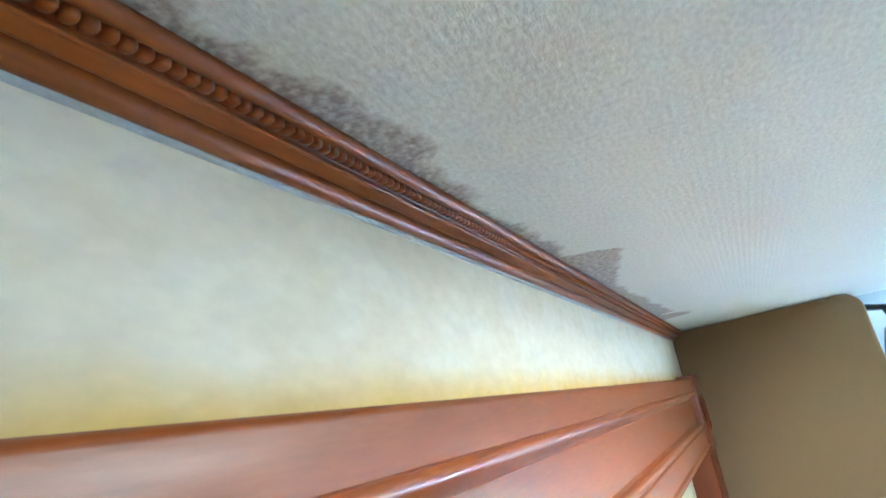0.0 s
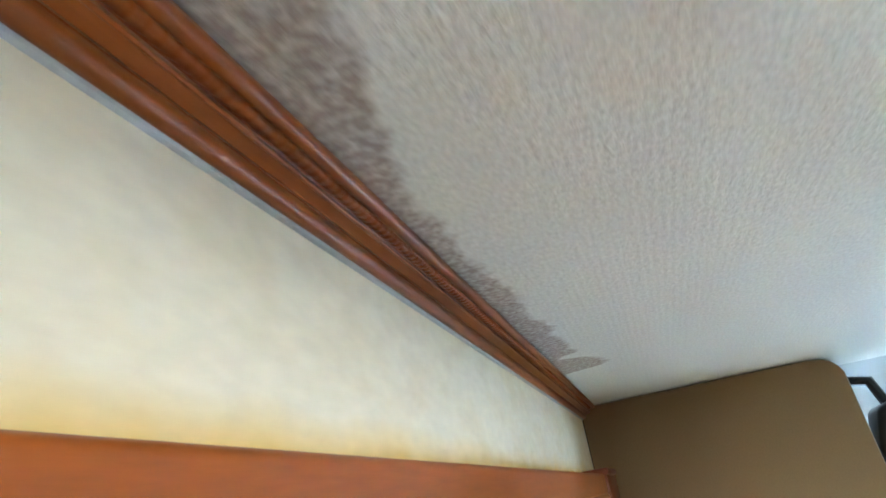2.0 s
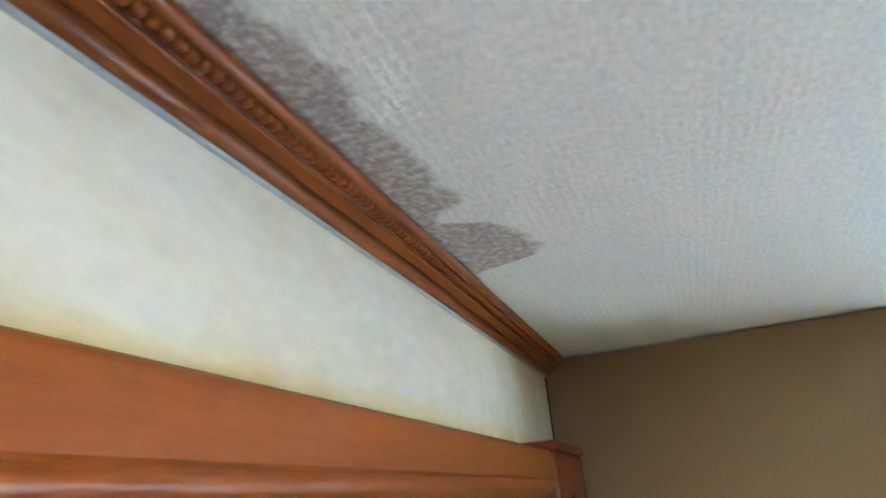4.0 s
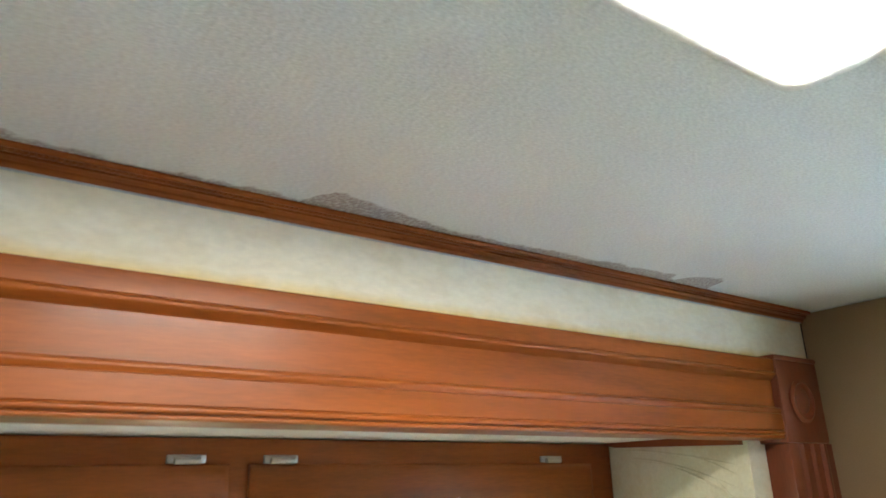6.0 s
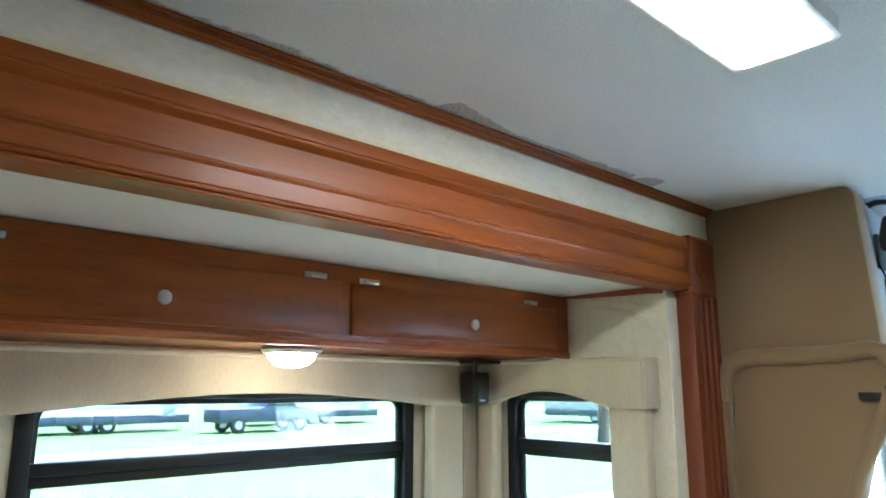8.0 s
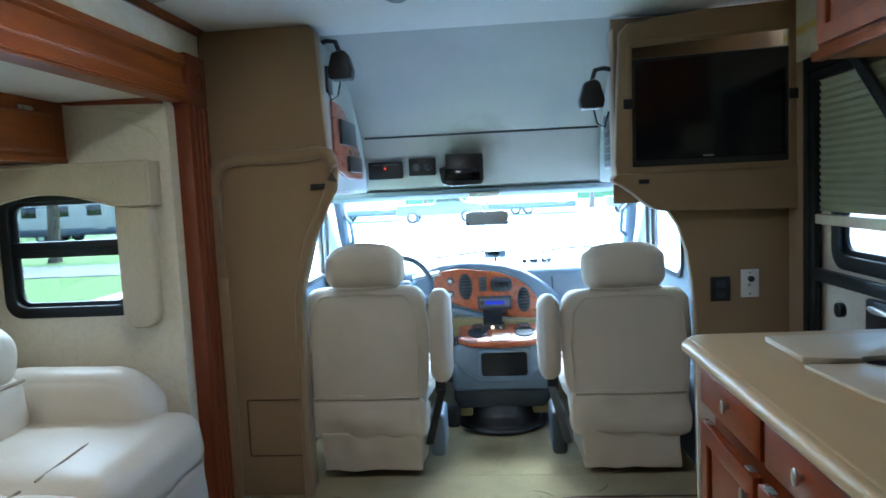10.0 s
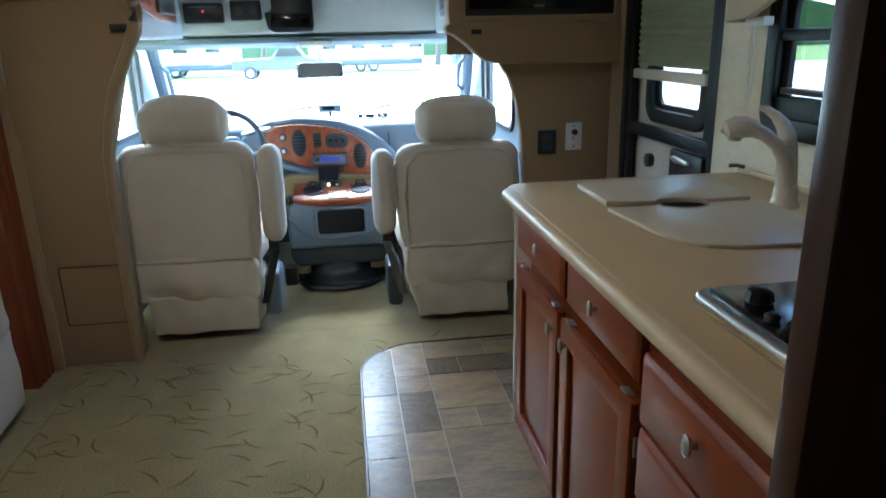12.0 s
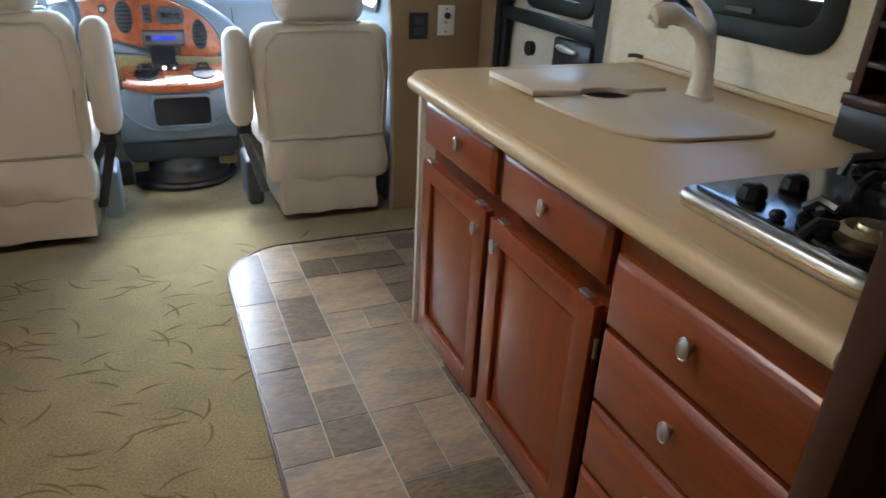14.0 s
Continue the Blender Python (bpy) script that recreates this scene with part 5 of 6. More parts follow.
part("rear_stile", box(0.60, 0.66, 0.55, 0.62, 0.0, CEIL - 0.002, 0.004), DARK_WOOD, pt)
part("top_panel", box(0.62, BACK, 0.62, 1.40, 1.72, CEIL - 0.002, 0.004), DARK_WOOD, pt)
fg = thing("refrigerator", (0.95, 1.0, 0.02), "black refrigerator set into the tall cabinet", "refrigerator")
part("door", box(0.640, 0.69, 0.63, 1.39, 0.62, 1.70, 0.01), BLACK, fg)
part("door", box(0.640, 0.69, 0.63, 1.39, 0.03, 0.60, 0.01), BLACK, fg)
part("case", box(0.692, BACK, 0.63, 1.39, 0.02, 1.71, 0.0), BLACK, fg)

# ---- cab seats ----
def captain_seat(x0, x1, s, z_drop, label):
    """x0..x1: the back's width; s: which way the folded armrest stands (toward the middle)."""
    c = (x0 + x1) / 2
    t = thing("captain_seat", (c, 4.25, 0.0), label, "seat", "cab seats")
    def lean(bm, z0=0.2, k=0.06):
        for v in bm.verts:
            v.co.y += (v.co.z - z0) * k
        return bm
    b = cushion(x0, x1, 3.97, 4.13, 0.175, 0.885 - z_drop, 0.07, 0.006, 0.007, 18, x0)
    for v in b.verts:
        u = (v.co.x - c) / ((x1 - x0) / 2)
        k = max(0.0, 1 - (v.co.z - 0.17) / 0.45)
        v.co.x = c + u * ((x1 - x0) / 2) * (1 - 0.10 * k - (0.02 if v.co.z > 0.75 else 0))
    part("backrest", lean(b), SEAT, t)
    bol = tube([(x0 + 0.075, 3.985, 0.20), (x0 + 0.045, 3.985, 0.38), (x0 + 0.035, 3.992, 0.62), (x0 + 0.05, 4.005, 0.80 - z_drop), (x0 + 0.10, 4.01, 0.858 - z_drop), (c, 4.01, 0.868 - z_drop),
                (x1 - 0.10, 4.01, 0.858 - z_drop), (x1 - 0.05, 4.005, 0.80 - z_drop), (x1 - 0.035, 3.992, 0.62), (x1 - 0.045, 3.985, 0.38), (x1 - 0.075, 3.985, 0.20)], 0.006, 6)
    part("piping", bol, SEAT, t)
    p = cushion(x0 + 0.035, x1 - 0.035, 3.955, 4.02, 0.185, 0.375, 0.02, 0.016, 0.022, 20, x1 + 3)
    part("map_pocket", lean(p), SEAT, t)
    part("pocket_hem", tube([(x0 + 0.045, 3.965, 0.372), (c, 3.958, 0.370), (x1 - 0.045, 3.965, 0.372)], 0.005, 6), SEAM, t)
    part("skirt", cushion(x0 + 0.075, x1 - 0.04 if s > 0 else x1 - 0.075, 3.955, 4.45, 0.02, 0.215, 0.012, 0.0, 0.014, 16, x0 + 1), SEAT, t)
    part("seat_cushion", cushion(x0 + 0.02, x1 - 0.02, 4.08, 4.58, 0.28, 0.46, 0.06, 0.02, 0.006, 10), SEAT, t)
    h = cushion(c - 0.185, c + 0.185, 4.035, 4.165, 0.880 - z_drop, 1.095 - z_drop, 0.075, 0.010, 0.004, 14, x0 + 5)
    for v in h.verts:
        u = (v.co.x - c) / 0.185
        v.co.z -= 0.03 * max(0, (v.co.z - 0.98)) / 0.11 * u * u
    hr = part("headrest", h, SEAT, t)
    part("piping", tube([(c - 0.165, 4.038, 0.895 - z_drop), (c, 4.030, 0.888 - z_drop), (c + 0.165, 4.038, 0.895 - z_drop)], 0.005, 6), SEAT, hr)
    ax = x1 + 0.012 if s > 0 else x0 - 0.012
    a = cushion(min(ax, ax + s * 0.10), max(ax, ax + s * 0.10), 3.985, 4.12, 0.43, 0.865 - z_drop, 0.045, 0.006, 0.003, 12, x0 + 9)
    part("armrest", lean(a, 0.4, 0.05), SEAT, t, "folded-up padded armrest")
    part("pedestal", box(c - 0.2, c + 0.2, 4.05, 4.50, 0.0, 0.28, 0.01), DARK_TRIM, t)
    bx = x1 + 0.03 if s > 0 else x0 - 0.03
    part("recliner_cover", box(bx - 0.035, bx + 0.035, 4.0, 4.22, 0.07, 0.28, 0.02, 3), GREY_TRIM if s > 0 else DARK_TRIM, t)
    part("belt_buckle", prism([(bx + s * 0.01, 0.40), (bx + s * 0.05, 0.40), (bx - s * 0.02, 0.13), (bx - s * 0.06, 0.13)], "y", 3.995, 4.025, 0.008), BLACK if s > 0 else RUBBER, t)
    part("belt_strap", prism([(bx - s * 0.0, 0.52), (bx + s * 0.045, 0.52), (bx + s * 0.05, 0.38), (bx + s * 0.0, 0.38)], "y", 4.01, 4.016), BLACK, t)
    return t


captain_seat(-0.868, -0.275, 1, 0.0, "ivory upholstered driver captain seat with a headrest")
captain_seat(0.362, 0.952, -1, 0.045, "ivory upholstered passenger captain seat with a headrest")

# ---- dashboard ----
db = thing("dashboard", (0.0, 5.0, 0.45), "blue-grey dashboard with a curved burl wood center panel", "dashboard")
top = [(4.86, 0.835), (4.90, 0.865), (5.05, 0.875), (5.55, 0.855), (5.58, 0.82), (5.58, 0.42), (5.05, 0.42), (4.92, 0.56), (4.86, 0.60)]
part("body", prism(top, "x", -0.96, 0.96, 0.02, 3), GREY_TRIM, db)
hump = [(-0.44, 0.62), (-0.44, 0.80), (-0.37, 0.865), (-0.27, 0.898), (-0.14, 0.91), (-0.01, 0.903), (0.11, 0.885), (0.21, 0.853), (0.29, 0.81), (0.365, 0.755), (0.42, 0.69), (0.455, 0.63), (0.46, 0.585), (0.43, 0.548), (0.30, 0.525), (0.10, 0.535), (-0.10, 0.57), (-0.30, 0.63)]
part("center_binnacle", prism(hump, "y", 4.806, 5.1, 0.028, 3), GREY_TRIM, db)
wd = [(-0.31, 0.79), (-0.295, 0.835), (-0.25, 0.866), (-0.17, 0.878), (-0.10, 0.873), (-0.035, 0.865), (0.04, 0.856), (0.10, 0.842), (0.17, 0.812), (0.23, 0.774), (0.275, 0.726), (0.302, 0.678), (0.312, 0.63), (0.305, 0.594), (0.27, 0.573), (0.22, 0.568), (0.12, 0.585), (0.03, 0.606), (-0.07, 0.632), (-0.16, 0.66), (-0.23, 0.693), (-0.285, 0.735)]
wp = part("wood_panel", prism(wd, "y", 4.784, 4.812, 0.008, 3), BURL, db, "glossy burl wood dash panel")
part("panel_bezel", tube([(x * 1.035 - 0.001, 4.806, 0.722 + (z - 0.722) * 1.05) for x, z in wd], 0.008, 6, True), GREY_TRIM, db)
lip = [(x, z) for x, z in ((-0.36, 0.66), (-0.24, 0.65), (-0.12, 0.615), (0.02, 0.57), (0.16, 0.54), (0.30, 0.535), (0.40, 0.56), (0.43, 0.60))]
part("lower_roll", tube([(x, 4.80, z) for x, z in lip], 0.022, 10), GREY_TRIM, db)


def oval(name, cx, cz, rx, rz, y, d, material, parent, label=""):
    pts = [(cx + rx * math.cos(radians(a)), cz + rz * math.sin(radians(a))) for a in range(0, 360, 18)]
    return part(name, prism(pts, "y", y - d, y, 0.003), material, parent, label)


for cx, cz, rx, rz in ((-0.12, 0.772, 0.036, 0.071), (0.214, 0.687, 0.032, 0.070)):
    vt = oval("air_vent", cx, cz, rx, rz, 4.786, 0.008, BLACK, wp, "oval black air vent")
    part("bezel", tube([(cx + rx * math.cos(radians(a)), 4.778, cz + rz * math.sin(radians(a))) for a in range(0, 360, 15)], 0.0045, 6, True), DARK_TRIM, wp)
    for k in range(7):
        zz = cz + rz * (k - 3) * 0.26
        w = rx * math.sqrt(max(0.05, 1 - ((zz - cz) / rz) ** 2)) * 0.9
        part("vent_slat", box(cx - w, cx + w, 4.770, 4.779, zz - 0.0025, zz + 0.0025, 0.001, 1), DARK_TRIM, wp)
part("radio", box(-0.052, 0.143, 4.768, 4.788, 0.636, 0.711, 0.005), DARK_TRIM, wp, "dark car radio with a blue display")
part("radio_face", box(-0.042, 0.133, 4.765, 4.769, 0.645, 0.702, 0.002), RUBBER, wp)
part("radio_display", box(-0.005, 0.100, 4.7625, 4.766, 0.667, 0.686, 0.001), BLUE_LED, wp)
part("radio_knob", lathe([(0.014, 0), (0.012, 0.012), (0.003, 0.013)], (-0.026, 4.766, 0.676), 14, Matrix.Rotation(radians(90), 4, "X")), BLACK, wp)
part("radio_slot", box(-0.012, 0.12, 4.774, 4.788, 0.603, 0.630, 0.004), BLACK, wp)
part("climate_panel", prism(rounded(0.026, 0.150, 0.738, 0.819, 0.03, 5), "y", 4.774, 4.788, 0.003), DARK_TRIM, wp)
for kx in (0.054, 0.089, 0.124):
    part("climate_dial", lathe([(0.016, 0), (0.014, 0.012), (0.003, 0.013)], (kx, 4.774, 0.778 - 0.1 * (kx - 0.089)), 14, Matrix.Rotation(radians(90), 4, "X")), BLACK, wp)
part("switch_pad", box(-0.040, 0.004, 4.774, 4.788, 0.743, 0.827, 0.006), DARK_TRIM, wp)
for kz in (0.765, 0.785, 0.805):
    part("switch_key", box(-0.033, -0.003, 4.770, 4.776, kz - 0.007, kz + 0.007, 0.002), BLACK, wp)
for kz in (0.808, 0.732):
    part("light_dial", lathe([(0.021, 0), (0.018, 0.014), (0.003, 0.015)], (-0.207, 4.785, kz), 16, Matrix.Rotation(radians(90), 4, "X")), DARK_TRIM, wp)
    part("dial_cap", lathe([(0.011, 0.014), (0.010, 0.018), (0.003, 0.0185)], (-0.207, 4.785, kz), 12, Matrix.Rotation(radians(90), 4, "X")), CHROME, wp)
part("column_stalk", tube([(-0.42, 4.80, 0.83), (-0.33, 4.73, 0.855), (-0.26, 4.70, 0.865)], 0.012, 8), CHROME, db)

sw_ = thing("steering_wheel", (-0.505, 4.62, 0.785), "blue-grey four-spoke steering wheel at the dash", "steering wheel")
tilt = Matrix.Translation((-0.505, 4.64, 0.785)) @ Matrix.Rotation(radians(62), 4, "X")
rimb = tube([(0.202 * math.cos(radians(a)), 0.202 * math.sin(radians(a)), 0) for a in range(0, 360, 10)], 0.016, 10, True)
bmesh.ops.transform(rimb, matrix=tilt, verts=rimb.verts)
part("rim", rimb, DARK_TRIM, sw_)
hub = box(-0.085, 0.085, -0.07, 0.06, -0.03, 0.012, 0.02, 3)
bmesh.ops.transform(hub, matrix=tilt, verts=hub.verts)
part("hub", hub, GREY_TRIM, sw_)
for a in (-15, 195, 270):
    spk = tube([(0.06 * math.cos(radians(a)), 0.06 * math.sin(radians(a)), -0.01), (0.19 * math.cos(radians(a)), 0.19 * math.sin(radians(a)), 0)], 0.013, 8)
    bmesh.ops.transform(spk, matrix=tilt, verts=spk.verts)
    part("spoke", spk, GREY_TRIM, sw_)
part("column", cyl((-0.505, 4.66, 0.775), (-0.50, 4.95, 0.70), 0.04, 0.05), DARK_TRIM, sw_)

# things on the dash top
gp = thing("dash_gps", (0.06, 5.0, 0.87), "small dash-mounted navigation unit", "gps")
part("stand", merge(cyl((0.06, 5.0, 0.873), (0.06, 5.0, 0.888), 0.03, seg=16, r=0.004), cyl((0.06, 5.0, 0.885), (0.06, 5.0, 0.925), 0.008)), BLACK, gp)
part("case", box(-0.005, 0.125, 4.985, 5.01, 0.918, 0.958, 0.006), GREY_TRIM, gp)
part("screen", box(0.015, 0.085, 4.982, 4.986, 0.928, 0.950, 0.001), SCREEN, gp)
for k, (gx, gy, gw) in enumerate(((0.235, 5.02, 0.028), (0.29, 5.0, 0.05), (0.365, 5.0, 0.062))):
    it = thing("dash_trinket", (gx, gy, 0.875), "small dark object lying on the dash top", "trinket", "things on the dash")
    part("body", box(gx - gw / 2, gx + gw / 2, gy - 0.02, gy + 0.02, 0.876, 0.896 + 0.004 * k, 0.006), BLACK, it)
part("wire", tube([(0.34, 5.0, 0.90), (0.365, 4.95, 0.89), (0.385, 4.86, 0.80), (0.39, 4.84, 0.70)], 0.003, 5), BLACK, it)

# ---- engine cover and console ----
eg = thing("engine_console", (0.07, 4.65, 0.0), "blue-grey engine cover console with burl wood cup holders", "console")
cb = [(-0.20, 0.215), (-0.205, 0.40), (-0.19, 0.455), (-0.155, 0.49), (0.29, 0.49), (0.322, 0.455), (0.34, 0.40), (0.335, 0.215)]
part("housing", prism(cb, "y", 4.56, 4.95, 0.03, 3), GREY_TRIM, eg)
part("tray_band", tube([(-0.195, 4.565, 0.40), (-0.14, 4.556, 0.33), (-0.07, 4.553, 0.285), (0.07, 4.552, 0.275), (0.21, 4.553, 0.285), (0.28, 4.556, 0.33), (0.335, 4.565, 0.40)], 0.008, 6), GREY_TRIM, eg)
part("bin_frame", ring(rounded(-0.06, 0.23, 0.285, 0.452, 0.025, 4), rounded(-0.04, 0.213, 0.302, 0.435, 0.018, 4), "y", 4.543, 4.565, 0.004), GREY_TRIM, eg)
part("bin_door", prism(rounded(-0.042, 0.215, 0.298, 0.438, 0.02, 4), "y", 4.553, 4.562), SCREEN, eg)
tray = [(-0.165, 4.57), (-0.10, 4.530), (0.0, 4.518), (0.07, 4.515), (0.14, 4.518), (0.24, 4.530), (0.305, 4.57), (0.30, 4.73), (-0.16, 4.73)]
lean = Matrix.Translation((0, 4.52, 0.49)) @ Matrix.Rotation(radians(17), 4, "X") @ Matrix.Translation((0, -4.52, -0.49))


def leaning(bm):
    bmesh.ops.transform(bm, matrix=lean, verts=bm.verts)
    return bm


wt = part("wood_tray", leaning(prism(tray, "z", 0.462, 0.500, 0.012, 3)), BURL, eg, "glossy burl wood cup holder tray")
for cx in (-0.055, 0.205):
    part("cup_holder", leaning(lathe([(0.056, 0.0), (0.057, 0.006), (0.050, 0.008), (0.046, 0.003), (0.003, 0.002)], (cx, 4.632, 0.4985), 22)), BLACK, wt)
    part("cup_insert", leaning(tube([(cx - 0.03, 4.66, 0.502), (cx - 0.02, 4.685, 0.522), (cx + 0.02, 4.685, 0.522), (cx + 0.03, 4.66, 0.502)], 0.007, 6)), BLACK, wt)
part("ash_drawer", leaning(box(0.025, 0.125, 4.535, 4.61, 0.498, 0.506, 0.004)), CHROME, wt)
part("tray_back", prism([(4.56, 0.48), (4.72, 0.48), (4.72, 0.535), (4.60, 0.498)], "x", -0.15, 0.29, 0.006), GREY_TRIM, eg)
for k in range(4):
    part("switch", box(-0.205 + 0.016 * k, -0.193 + 0.016 * k, 4.58, 4.63, 0.47, 0.512 + 0.004 * k, 0.003), BLACK, eg)
part("carpet_collar", prism([(-0.30, 0.30), (-0.26, 0.52), (-0.22, 0.585), (-0.17, 0.60), (0.33, 0.575), (0.37, 0.55), (0.41, 0.30)], "y", 4.74, 4.84, 0.015), CARPET, eg, "carpeted edge of the engine cover")
part("dark_base", prism([(-0.165, 0.11), (-0.20, 0.16), (-0.205, 0.225), (0.345, 0.225), (0.34, 0.16), (0.305, 0.11)], "y", 4.585, 4.95, 0.02, 3), DARK_TRIM, eg)
part("boot", lathe([(0.262, 0.0), (0.268, 0.010), (0.258, 0.022), (0.236, 0.027), (0.228, 0.040), (0.222, 0.070), (0.205, 0.100), (0.18, 0.122), (0.16, 0.15)], (0.065, 4.755, -0.010), 36), BLACK, eg, "black rubber boot at the floor")
part("carpet_patch", box(-0.19, -0.10, 4.60, 4.66, 0.06, 0.135, 0.015), CARPET, eg)
part("carpet_patch", box(0.235, 0.325, 4.60, 4.66, 0.07, 0.145, 0.015), CARPET, eg)
part("pedal_bracket", box(-0.24, -0.17, 4.53, 4.62, 0.02, 0.13, 0.015), BLACK, eg)
ph = thing("phone_holder", (0.035, 4.70, 0.53), "black phone standing in the console cradle", "phone")
part("cradle", prism([(-0.025, 0.53), (0.10, 0.53), (0.095, 0.572), (-0.02, 0.575)], "y", 4.655, 4.735, 0.006), BLACK, ph)
part("body", prism([(4.685, 0.55), (4.70, 0.545), (4.735, 0.640), (4.72, 0.645)], "x", -0.022, 0.085, 0.004), RUBBER_BLACK, ph)
part("light", ball((0.030, 4.652, 0.556), 0.010, 0.004, 0.010, 10), AMBER_LED, ph)
part("light", ball((0.075, 4.652, 0.553), 0.008, 0.004, 0.006, 10), WHITE, ph)

# ---- outdoors ----
GZ = -0.80
g = bmesh.new()
bmesh.ops.create_grid(g, x_segments=40, y_segments=40, size=400)
bmesh.ops.translate(g, vec=(0, 0, GZ), verts=g.verts)
solid("ground", g, GRASS, "mown green lawn", "ground", kind="structure")
solid("road_front", box(-9, 60, 5.8, 46, GZ - 0.2, GZ + 0.03, 0), ASPHALT, "pale sunlit concrete lot", "road", kind="structure")
solid("road_side", box(-26, -22.5, -60, 60, GZ - 0.2, GZ + 0.02, 0), TARMAC, "grey lane across the lawn", "road", kind="structure")
solid("road_lane", box(-22.5, -9, 20.5, 24, GZ - 0.2, GZ + 0.022, 0), TARMAC, "grey lane leading off the lot", "road", kind="structure")
solid("road_east", box(7.0, 21, -60, 60, GZ - 0.2, GZ + 0.025, 0), TARMAC, "grey lane beside the motorhome", "road", kind="structure")
solid("pavement_east", box(1.6, 5.4, -20, 5.6, GZ - 0.2, GZ + 0.028, 0), WORN_PAD, "pale concrete pad under the motorhome", "pavement", kind="structure")


def wheel(parent, x, y, r, along):
    p, q = ((x, y - 0.12, GZ + r), (x, y + 0.12, GZ + r)) if along == "x" else ((x - 0.12, y, GZ + r), (x + 0.12, y, GZ + r))
    w = part("wheel", cyl(p, q, r, seg=20, r=0.03), TYRE, parent)
    e = Vector(q) - Vector(p)
    part("rim", cyl(Vector(p) - e * 0.05, Vector(q) + e * 0.05, r * 0.55, seg=16), STEEL, w)


def trailer(x, y, length, along, paint, label, height=2.5):
    """A parked travel trailer: shell, stripe, windows, door, wheels."""
    t = thing("travel_trailer", (x, y, GZ), label, "trailer", "parked trailers")
    L, W = length / 2, 1.2
    def bx(u0, u1, v0, v1, z0, z1, r=0.02, seg=2):
        return box(x + u0, x + u1, y + v0, y + v1, GZ + z0, GZ + z1, r, seg) if along == "x" else box(x + v0, x + v1, y + u0, y + u1, GZ + z0, GZ + z1, r, seg)
    part("shell", bx(-L, L, -W, W, 0.55, 0.55 + height, 0.18, 4), paint, t)
    part("skirt", bx(-L + 0.1, L - 0.1, -W - 0.01, W + 0.01, 0.42, 0.85, 0.03), PAINT_DARK, t)
    for s in (-1, 1):
        for k in range(int(length // 2)):
            u = -L + 1.0 + k * 2.0
            w = part("window", bx(u, u + 0.9, s * (W + 0.012) - 0.012, s * (W + 0.012) + 0.012, 1.55, 2.15, 0.01), BLACK_GLOSS, t)
        part("stripe", bx(-L + 0.3, L - 0.3, s * (W + 0.006) - 0.006, s * (W + 0.006) + 0.006, 1.15, 1.30, 0.0), PAINT_TAN, t)
        part("door", bx(L - 1.5, L - 0.85, s * (W + 0.01) - 0.01, s * (W + 0.01) + 0.01, 0.75, 2.6, 0.008), PAINT_TAN, t)
    part("roof_unit", bx(-0.5, 0.5, -0.35, 0.35, 0.55 + height, 0.85 + height, 0.08), PAINT_WHITE, t)
    part("hitch", bx(-L - 1.1, -L, -0.06, 0.06, 0.5, 0.6), PAINT_DARK, t)
    for du in (-0.45, 0.45):
        for s in (-1, 1):
            wheel(t, *((x + du, y + s * 1.0) if along == "x" else (x + s * 1.0, y + du)), 0.38, along)
    return t


def pickup(x, y, along, paint, label):
    t = thing("pickup_truck", (x, y, GZ), label, "truck", "parked trucks")
    prof = [(-2.7, 0.5), (-2.7, 1.15), (-0.6, 1.2), (-0.35, 1.25), (0.0, 1.85), (1.1, 1.87), (1.55, 1.25), (2.6, 1.12), (2.75, 0.9), (2.75, 0.5)]
    if along == "x":
        part("body", prism([(x + u, GZ + z) for u, z in prof], "y", y - 0.95, y + 0.95, 0.06, 2), paint, t)
        part("side_glass", prism([(x + u, GZ + z) for u, z in ((-0.2, 1.3), (0.08, 1.76), (1.05, 1.78), (1.4, 1.3))], "y", y - 0.962, y + 0.962), BLACK_GLOSS, t)
    else:
        part("body", prism([(y + u, GZ + z) for u, z in prof], "x", x - 0.95, x + 0.95, 0.06, 2), paint, t)
        part("side_glass", prism([(y + u, GZ + z) for u, z in ((-0.2, 1.3), (0.08, 1.76), (1.05, 1.78), (1.4, 1.3))], "x", x - 0.962, x + 0.962), BLACK_GLOSS, t)
    for du in (-1.7, 1.75):
        for s in (-0.85, 0.85):
            wheel(t, *((x + du, y + s) if along == "x" else (x + s, y + du)), 0.38, along)
    return t


trailer(-11, 50, 9.0, "x", PAINT_WHITE, "white travel trailer with tan stripes parked on the grass")
trailer(2, 52, 8.0, "x", PAINT_WHITE, "white travel trailer parked beyond the lot")
trailer(-26, 40, 9.0, "x", PAINT_TAN, "tan travel trailer parked at the lot edge")
pickup(-3.5, 45, "x", PAINT_DARK, "dark blue pickup truck parked beyond the lot")
pickup(10, 46, "x", PAINT_DARK, "dark pickup truck parked at the lot edge")
pickup(17.5, 46.5, "x", PAINT_DARK, "black pickup truck parked beside another")
trailer(-37, 12, 9.0, "y", PAINT_WHITE, "white fifth-wheel trailer parked across the lane")
trailer(-38, 25, 9.0, "y", PAINT_WHITE, "white trailer with dark windows across the lane")
trailer(-37.5, -2, 9.0, "y", PAINT_WHITE, "white travel trailer on the far grass")
pickup(-33.0, 19, "y", PAINT_DARK, "dark pickup truck parked across the lane")
trailer(38, 12, 9.0, "y", PAINT_WHITE, "white trailer parked on the far east side")
trailer(38, -4, 9.0, "y", PAINT_WHITE, "white trailer parked near the lane")


